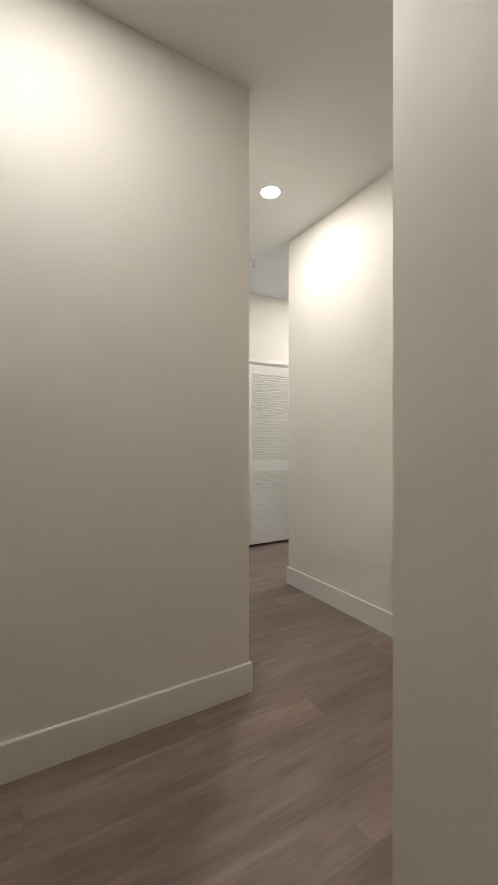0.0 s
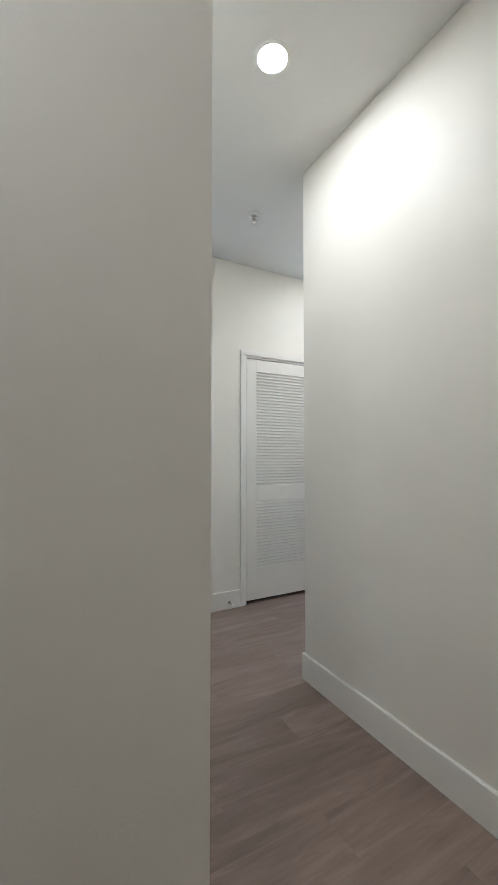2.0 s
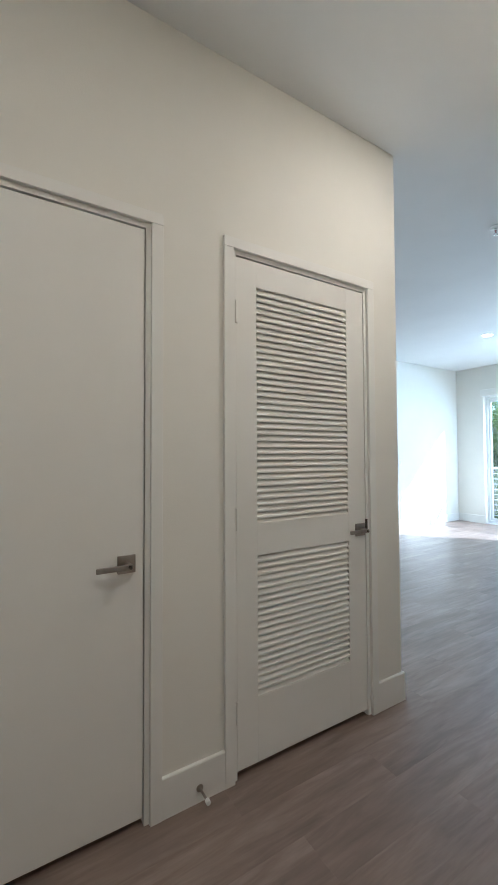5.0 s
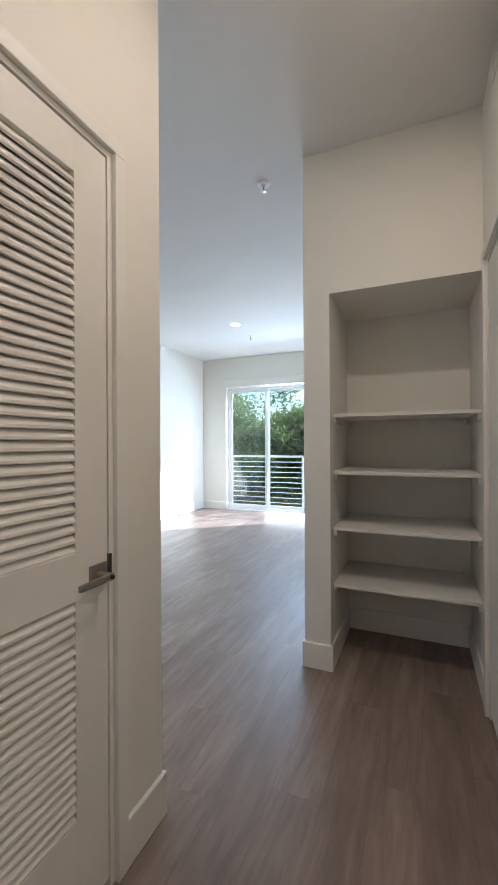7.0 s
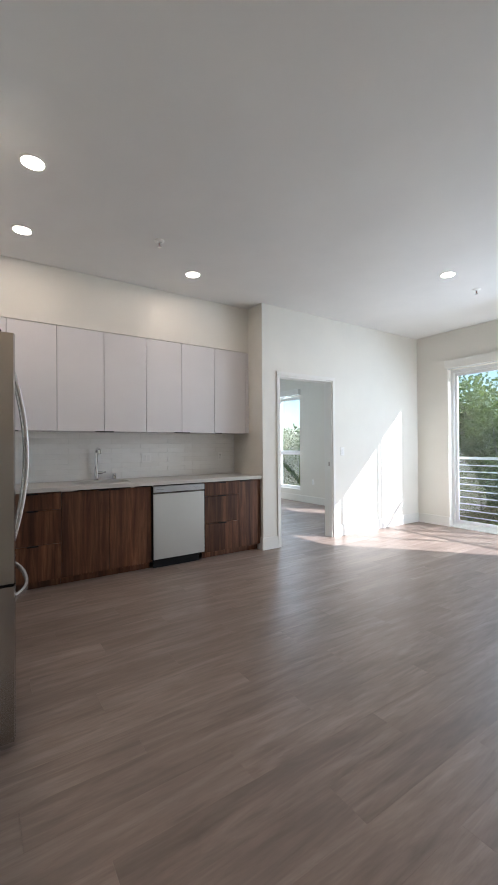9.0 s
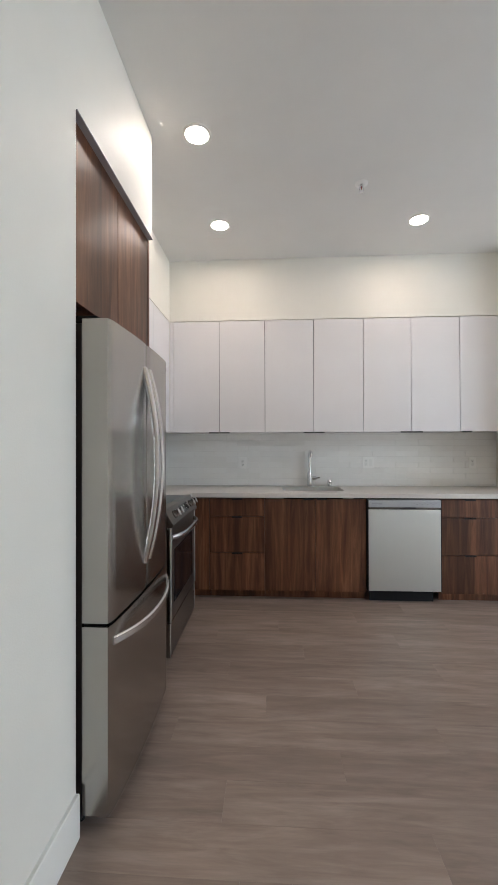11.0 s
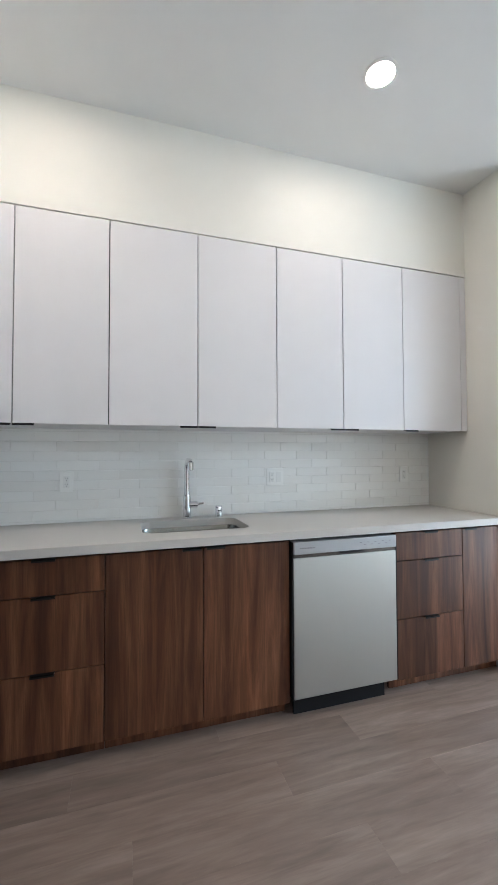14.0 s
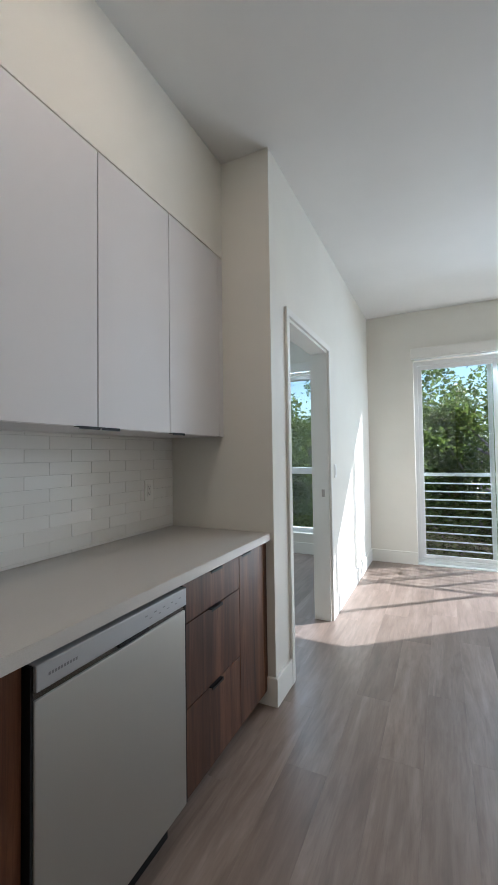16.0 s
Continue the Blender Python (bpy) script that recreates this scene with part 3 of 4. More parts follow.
# ---- balcony rail and outdoors ----
def balcony_rail():
    x = 6.36
    ob = thing("balcony_railing", (x, 1.5, 0), "pale painted metal railing with horizontal bars", "railing")
    bm = boxes((x - 0.022, -0.25, 1.045, x + 0.022, 2.95, 1.085), bevel=0.004)
    part("top_rail", bm, M_RAIL, ob)
    for k in range(9):
        part("bar", rod(bmesh.new(), (x, -0.25, 0.955 - k * 0.102), (x, 2.95, 0.955 - k * 0.102), 0.0085, 10), M_RAIL, ob)
    for y in (-0.23, 1.24, 2.93):
        part("post", boxes((x - 0.019, y - 0.019, -0.12, x + 0.019, y + 0.019, 1.045)), M_RAIL, ob)
    for y in (-0.23, 1.24, 2.93):
        part("bracket", boxes((6.272, y - 0.03, -0.12, x + 0.02, y + 0.03, -0.10)), M_RAIL, ob)


balcony_rail()


# ---- kitchen ----
LOW_F, UP_F = 3.335, 3.59      # cabinet fronts on the sink wall
GAP = 0.0018


def tab_pull(parent, a, b, z, y=None, x=None):
    """A thin black edge pull that hooks over a front; along x (y given) or y (x given)."""
    if y is not None:
        bm = boxes((a, y - 0.016, z - 0.0015, b, y + 0.012, z + 0.0015), (a, y - 0.016, z - 0.009, b, y - 0.0135, z + 0.0015))
    else:
        bm = boxes((x - 0.012, a, z - 0.0015, x + 0.016, b, z + 0.0015), (x + 0.0135, a, z - 0.009, x + 0.016, b, z + 0.0015))
    part("handle", bm, M_BLACKMETAL, parent, "thin black edge pull")


def front(name, parent, x0, x1, z0, z1, y, mat, depth=0.019):
    return part(name, boxes((x0 + GAP, y, z0 + GAP, x1 - GAP, y + depth, z1 - GAP), bevel=0.0012), mat, parent)


def base_unit(x0, x1, kind, label):
    ob = thing("base_cabinet", ((x0 + x1) / 2, (LOW_F + 3.95) / 2, 0), label, "cabinet", "base cabinets on the sink wall")
    part("body", boxes((x0 + 0.001, LOW_F + 0.021, 0.10, x1 - 0.001, 3.95, 0.66 if kind == "pair" else 0.874)), M_WALNUT, ob)
    part("toe_kick", boxes((x0 + 0.001, LOW_F + 0.07, 0.0, x1 - 0.001, LOW_F + 0.085, 0.0995)), M_WALNUT, ob)
    c = (x0 + x1) / 2
    if kind == "drawers":
        for lo, hi in ((0.075, 0.399), (0.399, 0.712), (0.712, 0.866)):
            d = front("drawer_front", ob, x0, x1, lo, hi, LOW_F, M_WALNUT)
            tab_pull(d, c - 0.045, c + 0.045, hi - 0.001, y=LOW_F)
    elif kind == "pair":
        for a, b, p in ((x0, c, c - 0.10), (c, x1, c + 0.012)):
            d = front("door", ob, a, b, 0.075, 0.866, LOW_F, M_WALNUT)
            tab_pull(d, p, p + 0.088, 0.865, y=LOW_F)
    elif kind == "single":
        d = front("door", ob, x0, x1, 0.075, 0.866, LOW_F, M_WALNUT)
        tab_pull(d, x0 + 0.01, x0 + 0.095, 0.865, y=LOW_F)
    else:
        front("filler_panel", ob, x0, x1, 0.075, 0.866, LOW_F, M_WALNUT)
    return ob


base_unit(-0.045, 0.125, "filler", "walnut corner filler panel beside the range")
base_unit(0.125, 0.602, "drawers", "walnut base cabinet with three drawers and black pulls")
base_unit(0.602, 1.462, "pair", "walnut sink base cabinet with two doors")
base_unit(2.082, 2.541, "drawers", "walnut base cabinet with three drawers beside the dishwasher")
base_unit(2.541, 2.822, "single", "narrow walnut base cabinet with one door")
base_unit(2.822, 2.862, "filler", "narrow walnut filler strip at the wall")

# narrow unit between fridge and range
ob = thing("base_cabinet", (-0.35, 2.2, 0), "narrow walnut base cabinet between fridge and range", "cabinet")
part("body", boxes((-0.64, 2.112, 0.10, -0.066, 2.31, 0.874)), M_WALNUT, ob)
part("door", boxes((-0.064, 2.113, 0.075, -0.045, 2.309, 0.866), bevel=0.0012), M_WALNUT, ob)
part("toe_kick", boxes((-0.13, 2.112, 0, -0.115, 2.31, 0.0995)), M_WALNUT, ob)
ob = thing("base_cabinet", (-0.35, 3.22, 0), "walnut corner base cabinet beside the range", "cabinet")
part("body", boxes((-0.64, 3.095, 0.10, -0.066, LOW_F - 0.001, 0.874)), M_WALNUT, ob)
part("filler_panel", boxes((-0.064, 3.096, 0.075, -0.045, LOW_F - 0.001, 0.866), bevel=0.0012), M_WALNUT, ob)

# worktops
SINK = (0.765, 3.485, 1.315, 3.84)


def rounded(x0, y0, x1, y1, r, n=5):
    pts = []
    for cx, cy, a0 in ((x1 - r, y1 - r, 0), (x0 + r, y1 - r, 90), (x0 + r, y0 + r, 180), (x1 - r, y0 + r, 270)):
        pts += [(cx + r * math.cos(radians(a0 + 90 * k / n)), cy + r * math.sin(radians(a0 + 90 * k / n))) for k in range(n + 1)]
    return pts


def worktop():
    bm = bmesh.new()
    # long run with a rounded sink cut-out
    x0, y0, x1, y1 = -0.648, 3.31, 2.863, 3.958
    inner = rounded(*SINK, 0.055)
    cells = [(x0, y0, SINK[0], y1), (SINK[2], y0, x1, y1), (SINK[0], y0, SINK[2], SINK[1]), (SINK[0], SINK[3], SINK[2], y1)]
    for c in cells:
        box(bm, c[0], c[1], 0.876, c[2], c[3], 0.915)
    n = 6
    for k in range(4):
        arc = inner[k * n:(k + 1) * n]
        cx = SINK[2] if k in (0, 3) else SINK[0]
        cy = SINK[3] if k in (0, 1) else SINK[1]
        prism(bm, [(cx, cy)] + arc, 0.876, 0.915, "Z")
    box(bm, -0.648, 3.093, 0.876, -0.022, 3.31, 0.915)
    ob = thing("worktop", (1.1, 3.63, 0.876), "pale grey-beige quartz worktop with undermount sink cut-out", "worktop")
    part("slab", bm, M_QUARTZ, ob)
    part("edge_strip", boxes((-0.022, 3.307, 0.8765, 2.863, 3.3095, 0.9135), bevel=0.001), M_QUARTZ, ob)
    sm = thing("worktop", (-0.33, 2.21, 0.876), "small quartz worktop between fridge and range", "worktop")
    part("slab", boxes((-0.648, 2.096, 0.876, -0.022, 2.312, 0.915), bevel=0.002), M_QUARTZ, sm)


worktop()

M_BOWL = steel("sink_steel", (0.36, 0.355, 0.34), 0.24, 0)


def sink():
    ob = thing("sink", ((SINK[0] + SINK[2]) / 2, (SINK[1] + SINK[3]) / 2, 0.70), "undermount brushed steel kitchen sink", "sink")
    bm = bmesh.new()
    loops = []
    for g, z, r in ((-0.012, 0.8755, 0.06), (0.004, 0.8755, 0.055), (0.010, 0.85, 0.05), (0.016, 0.72, 0.05), (0.04, 0.70, 0.05), (0.16, 0.695, 0.02)):
        loops.append([bm.verts.new((x, y, z)) for x, y in rounded(SINK[0] + g, SINK[1] + g, SINK[2] - g, SINK[3] - g, r)])
    for a, b in zip(loops, loops[1:]):
        n = len(a)
        for k in range(n):
            bm.faces.new((a[k], a[(k + 1) % n], b[(k + 1) % n], b[k]))
    bm.faces.new(loops[-1])
    part("bowl", bm, M_BOWL, ob)
    part("drain", lathe(bmesh.new(), (1.04, 3.665, 0.696), [(0.045, 0), (0.045, 0.003), (0.03, 0.002), (0.028, -0.004)]), M_CHROME, ob)


sink()


def tap():
    x, y = 1.04, 3.90
    ob = thing("kitchen_tap", (x, y, 0.915), "chrome single lever kitchen tap with short hooked spout", "tap")
    bm = lathe(bmesh.new(), (x, y, 0.915), [(0.029, 0), (0.029, 0.006), (0.0245, 0.010), (0.0245, 0.115), (0.021, 0.135), (0.0165, 0.16), (0.0155, 0.24)])
    part("body", bm, M_CHROME, ob)
    pts = [(x, y, 1.15)] + [(x, y - 0.04 + 0.04 * math.cos(a), 1.215 + 0.04 * math.sin(a)) for a in [math.pi * k / 14 for k in range(0, 8)]]
    pts += [(x, y - 0.06, 1.262), (x, y - 0.10, 1.258), (x, y - 0.13, 1.246)]
    part("spout", tube(bmesh.new(), pts, 0.0158, 14), M_CHROME, ob)
    part("nozzle", lathe(bmesh.new(), (x, y - 0.135, 1.205), [(0.013, 0), (0.018, 0.004), (0.018, 0.045), (0.012, 0.05)]), M_CHROME, ob)
    bm = rod(bmesh.new(), (x + 0.015, y, 0.995), (x + 0.062, y, 0.995), 0.0195, 18)
    part("valve", bm, M_CHROME, ob)
    part("lever", rod(bmesh.new(), (x + 0.06, y, 0.995), (x + 0.10, y - 0.012, 1.004), 0.0075, 12), M_CHROME, ob)
    cap = thing("air_gap_cap", (1.235, y, 0.915), "small chrome air gap cap beside the sink", "air gap")
    part("cap", lathe(bmesh.new(), (1.235, y, 0.915), [(0.025, 0), (0.025, 0.004), (0.0215, 0.006), (0.0215, 0.060), (0.018, 0.067)]), M_CHROME, cap)
    part("slot", boxes((1.225, y - 0.0222, 0.952, 1.245, y - 0.0195, 0.958)), M_HOLE_SHADE, cap)


tap()


def dishwasher():
    x0, x1, y = 1.472, 2.072, 3.312
    ob = thing("dishwasher", (1.77, 3.62, 0), "stainless steel dishwasher with pale control strip", "dishwasher")
    part("tub", boxes((x0 + 0.004, y + 0.052, 0.10, x1 - 0.004, 3.94, 0.873)), M_BLACK, ob)
    part("door", boxes((x0 + 0.003, y, 0.098, x1 - 0.003, y + 0.05, 0.781), bevel=0.004), M_STEEL_Z, ob, "brushed stainless door panel")
    strip = part("control_strip", boxes((x0 + 0.003, y - 0.006, 0.800, x1 - 0.003, y + 0.05, 0.862), bevel=0.004), M_GREYSTRIP, ob, "pale grey control strip")
    part("pocket_handle", boxes((1.735, y - 0.0065, 0.790, 1.865, y + 0.01, 0.801), bevel=0.002), M_BLACK, ob, "dark pocket handle slot")
    part("side_gasket", boxes((x0 - 0.005, y + 0.003, 0.10, x0 + 0.0025, y + 0.05, 0.860)), M_BLACK, ob, "black rubber side seal")
    part("side_gasket", boxes((x1 - 0.0025, y + 0.003, 0.10, x1 + 0.005, y + 0.05, 0.860)), M_BLACK, ob, "black rubber side seal")
    part("vent_gap", boxes((x0 + 0.004, y + 0.006, 0.781, x1 - 0.004, y + 0.04, 0.800)), M_DARKSTEEL, ob)
    for k in range(10):
        part("badge_bar", boxes((x0 + 0.035 + k * 0.0085, y - 0.0068, 0.827, x0 + 0.0405 + k * 0.0085, y - 0.0058, 0.834)), M_MARK, strip)
    for k in range(9):
        part("button", boxes((1.845 + k * 0.022, y - 0.0066, 0.836 - 0.012 * (k % 2), 1.857 + k * 0.022, y - 0.0058, 0.839 - 0.012 * (k % 2))), M_MARK, strip)
    part("kick_plate", boxes((x0 + 0.02, y + 0.05, 0.0, x1 - 0.05, y + 0.065, 0.093)), M_BLACK, ob, "black kick plate")


M_GREYSTRIP = Mat("grey_strip", (0.40, 0.41, 0.425), 0.42, 0.3).m
dishwasher()


# wall cabinets
UZ0, UZ1 = 1.445, 2.479


def upper(name_label, x0, x1, pull):
    ob = thing("wall_cabinet", ((x0 + x1) / 2, 3.78, UZ0), name_label, "cabinet", "white wall cabinets")
    part("body", boxes((x0 + 0.0005, UP_F + 0.021, UZ0 + 0.003, x1 - 0.0005, 3.957, UZ1 + 0.006)), M_UPPER_GAP_SHADE, ob)
    part("bottom_panel", boxes((x0 + 0.0005, UP_F + 0.0195, UZ0 - 0.001, x1 - 0.0005, 3.957, UZ0 + 0.0025)), M_UPPER, ob)
    d = part("door", boxes((x0 + 0.0026, UP_F, UZ0, x1 - 0.0026, UP_F + 0.019, UZ1), bevel=0.001), M_UPPER, ob)
    if pull == "right":
        tab_pull(d, x1 - 0.095, x1 - 0.004, UZ0 - 0.001, y=UP_F)
    elif pull == "left":
        tab_pull(d, x0 + 0.004, x0 + 0.095, UZ0 - 0.001, y=UP_F)


# carcass coloured near-black to paint the shade in the gaps between doors
M_UPPER_GAP_SHADE = Mat("carcass_gap_shade", (0.05, 0.048, 0.048), 0.7).m
XS = [-0.250, 0.178, 0.603, 1.051, 1.502, 1.928, 2.358, 2.815]
for i, pull in enumerate(("right", "left", "right", "left", "right", "left", "left")):
    upper("flat white wall cabinet above the backsplash", XS[i], XS[i + 1], pull)
fl = thing("cabinet_filler", (-0.278, 3.6, UZ0), "white filler strip in the cabinet corner", "filler")
part("strip", boxes((-0.288, UP_F, UZ0, -0.252, UP_F + 0.019, UZ1), bevel=0.001), M_UPPER, fl)
fl = thing("cabinet_filler", (2.84, 3.6, UZ0), "white filler strip between cabinet and wall", "filler")
part("strip", boxes((2.817, UP_F + 0.001, UZ0, 2.863, UP_F + 0.019, UZ1), bevel=0.001), M_UPPER, fl)


def upper_west(y0, y1, z0, label, split=False):
    ob = thing("wall_cabinet", (-0.46, (y0 + y1) / 2, z0), label, "cabinet", "white wall cabinets")
    part("body", boxes((-0.646, y0 + 0.001, z0 + 0.003, -0.311, y1 - 0.001, UZ1 + 0.006)), M_UPPER_GAP_SHADE, ob)
    cuts = [y0, (y0 + y1) / 2, y1] if split else [y0, y1]
    for a, b in zip(cuts, cuts[1:]):
        part("door", boxes((-0.309, a + 0.0026, z0, -0.290, b - 0.0026, UZ1), bevel=0.001), M_UPPER, ob)


upper_west(2.115, 2.31, UZ0, "narrow white wall cabinet beside the fridge panel")
upper_west(2.31, 3.09, 1.88, "white wall cabinet above the microwave", True)
upper_west(3.09, 3.588, UZ0, "white wall cabinet in the corner")


# fridge housing
ob = thing("fridge_cabinet", (-0.33, 1.66, 1.84), "walnut cabinet above the fridge with two doors", "cabinet")
part("body", boxes((-0.645, 1.224, 1.84, -0.045, 2.086, 2.474)), M_WALNUT, ob)
for a, b in ((1.224, 1.655), (1.655, 2.086)):
    part("door", boxes((-0.043, a + 0.002, 1.835, -0.024, b - 0.002, 2.474), bevel=0.0012), M_WALNUT, ob)
ob = thing("fridge_side_panel", (-0.33, 2.10, 0), "tall walnut panel beside the fridge", "panel")
part("panel", boxes((-0.645, 2.090, 0.0, -0.022, 2.109, 2.474), bevel=0.001), M_WALNUT, ob)
solid("trim", boxes((-0.645, 1.222, 2.4745, 0.004, 2.092, 2.4785)), M_CHIP, "grey edge strip below the wall box", "trim")


def bowed(y0, y1, z0, z1, xb, xe, xm, n=14, r=0.006):
    """A door whose face bows out along y, from xe at the edges to xm at its own far side."""
    bm = bmesh.new()
    out = [(xb, y0), (xb, y1)]
    for k in range(n + 1):
        y = y1 + (y0 - y1) * k / n
        u = (y - F_MID) / F_HALF
        x = xe + (xm - xe) * max(0.0, 1 - u * u)
        edge = min(abs(y - y0), abs(y - y1))
        if edge < 1e-6:
            x -= r
        out.append((x, y))
    prism(bm, out, z0, z1, "Z")
    return bm


F_Y0, F_Y1 = 1.24, 1.997
F_MID, F_HALF = (F_Y0 + F_Y1) / 2, (F_Y1 - F_Y0) / 2


def face_x(y, xe=0.108, xm=0.122):
    return xe + (xm - xe) * (1 - ((y - F_MID) / F_HALF) ** 2)


def fridge():
    ob = thing("fridge", (-0.3, F_MID, 0), "stainless french door fridge with bottom freezer drawer", "fridge")
    part("body", boxes((-0.62, F_Y0 + 0.008, 0.03, 0.006, F_Y1 - 0.008, 1.752), bevel=0.004), M_BLACKGREY, ob, "dark grey fridge body")
    left = part("door", bowed(F_Y0, F_MID - 0.002, 0.713, 1.764, 0.012, 0.108, 0.122), M_STEEL_F, ob)
    right = part("door", bowed(F_MID + 0.002, F_Y1, 0.713, 1.764, 0.012, 0.108, 0.122), M_STEEL_F, ob)
    drawer = part("freezer_drawer", bowed(F_Y0, F_Y1, 0.055, 0.700, 0.012, 0.108, 0.122, 20), M_STEEL_F, ob)
    part("gasket", boxes((-0.002, F_Y0 + 0.012, 0.06, 0.012, F_Y1 - 0.012, 1.756)), M_BLACK, ob)
    for y in (F_Y0 + 0.05, F_Y1 - 0.05):
        part("hinge_cover", boxes((-0.06, y - 0.035, 1.752, 0.06, y + 0.035, 1.780), bevel=0.006), M_BLACK, ob, "black hinge cover")
        part("foot", rod(bmesh.new(), (-0.02, y, 0.0), (-0.02, y, 0.035), 0.018, 12), M_BLACK, ob)
    part("grille", boxes((-0.03, F_Y0 + 0.02, 0.012, -0.01, F_Y1 - 0.02, 0.052)), M_BLACK, ob)
    for d, y, s in ((left, F_MID - 0.032, -1), (right, F_MID + 0.032, 1)):
        pts = []
        for k in range(25):
            u = -1 + 2 * k / 24
            out = 0.059 * (1 - abs(u) ** 2.0)
            pts.append((face_x(y) - 0.004 + out, y + s * 0.004 * (1 - u * u), 1.242 + u * 0.417))
        part("handle", ribbon(bmesh.new(), pts, (0, 1, 0), 0.036, 0.021), M_HANDLE, d, "bowed bright steel handle")
    pts = []
    for k in range(25):
        u = -1 + 2 * k / 24
        y = F_MID + u * 0.345
        pts.append((face_x(y) - 0.004 + 0.057 * (1 - abs(u) ** 2.6), y, 0.628 + 0.012 * u * u))
    part("handle", ribbon(bmesh.new(), pts, (0, 0, 1), 0.030, 0.016), M_HANDLE, drawer, "bowed bright steel drawer handle")
    y = F_Y1 - 0.035
    part("badge", lathe(bmesh.new(), (face_x(y) - 0.001, y, 1.724), [(0.011, 0), (0.011, 0.003), (0.009, 0.0035)], 20, "X"), M_CHROME, right)


M_BLACKGREY = Mat("dark_grey_enamel", (0.055, 0.053, 0.052), 0.4, 0.2).m
M_STEEL_F = steel("fridge_steel", (0.42, 0.40, 0.375), 0.2, 2)
M_HANDLE = Mat("handle_steel", (0.74, 0.74, 0.74), 0.27, 1.0).m
fridge()

M_RANGE = steel("warm_dark_steel", (0.22, 0.20, 0.183), 0.3, 1)


def cooker():
    y0, y1 = 2.318, 3.086
    ob = thing("range_cooker", (-0.3, 2.7, 0), "stainless slide-in electric range with black glass top", "range")
    part("body", boxes((-0.62, y0 + 0.004, 0.035, -0.003, y1 - 0.004, 0.90)), M_BLACK, ob, "black enamel side panels")
    part("cooktop", boxes((-0.62, y0 - 0.003, 0.9165, -0.045, y1 + 0.003, 0.926), bevel=0.003), M_GLASSTOP, ob, "black glass cooktop")
    bm = prism(bmesh.new(), [(-0.05, 0.925), (0.002, 0.929), (0.008, 0.926), (0.060, 0.832), (0.058, 0.818), (-0.002, 0.815), (-0.05, 0.86)], y0, y1, "Y")
    panel = part("control_panel", bm, M_RANGE, ob, "sloped steel control panel")
    n, c0 = Vector((0.875, 0, 0.484)), Vector((0.034, 0, 0.879))
    d = Vector((-0.484, 0, 0.875))
    lo, hi = c0 - d * 0.032 + n * 0.0004, c0 + d * 0.032 + n * 0.0004
    part("display", prism(bmesh.new(), [(p.x, p.z) for p in (lo, hi, hi + n * 0.001, lo + n * 0.001)], 2.62, 2.86, "Y"), M_GLASSTOP, panel, "black glass touch display")
    for k in range(5):
        q = c0 + d * (0.012 - 0.024 * (k % 2)) + n * 0.0012
        part("display_mark", boxes((q.x, 2.65 + k * 0.042, q.z, q.x + 0.0015, 2.668 + k * 0.042, q.z + 0.004)), M_PLASTIC, panel, "pale display marking")
    for y in (2.45, 2.54, 2.93, 3.02):
        c = Vector((c0.x, y, c0.z))
        k = part("knob", rod(bmesh.new(), c, c + n * 0.006, 0.027, 24, 0.026), M_DARKSTEEL, panel)
        part("knob_grip", rod(bmesh.new(), c + n * 0.006, c + n * 0.040, 0.025, 24, 0.0235), M_HANDLE, k, "bright steel knob")
    part("oven_door", boxes((0.0, y0 + 0.002, 0.235, 0.042, y1 - 0.002, 0.808), bevel=0.004), M_RANGE, ob, "dark steel oven door")
    part("oven_window", boxes((0.040, y0 + 0.10, 0.33, 0.0445, y1 - 0.10, 0.665), bevel=0.001), M_GLASSTOP, ob, "black glass oven window")
    for y in (y0 + 0.006, y1 - 0.006):
        part("edge_trim", boxes((0.026, y - 0.003, 0.022, 0.0415, y + 0.003, 0.226), bevel=0.002), M_STEEL_Z, ob, "bright steel edge strip")
        part("edge_trim", boxes((0.020, y - 0.004, 0.235, 0.047, y + 0.004, 0.815), bevel=0.002), M_STEEL_Z, ob, "bright steel edge strip")
    pts = [(0.040 + 0.058 * (1 - abs(u) ** 5), 2.702 + u * 0.345, 0.752) for u in [-1 + k / 10 for k in range(21)]]
    part("handle", tube(bmesh.new(), pts, 0.0125, 12, 1.3), M_HANDLE, ob, "bright steel oven handle")
    part("drawer", boxes((0.0, y0 + 0.002, 0.022, 0.040, y1 - 0.002, 0.226), bevel=0.004), M_RANGE, ob, "steel storage drawer")
    part("badge", lathe(bmesh.new(), (0.0405, y1 - 0.06, 0.17), [(0.013, 0), (0.013, 0.002)], 18, "X"), M_CHROME, ob)
    for y in (y0 + 0.05, y1 - 0.05):
        part("foot", rod(bmesh.new(), (-0.05, y, 0), (-0.05, y, 0.04), 0.015, 10), M_BLACK, ob)
    part("kick", boxes((-0.05, y0 + 0.01, 0.005, -0.04, y1 - 0.01, 0.055)), M_BLACK, ob)


cooker()


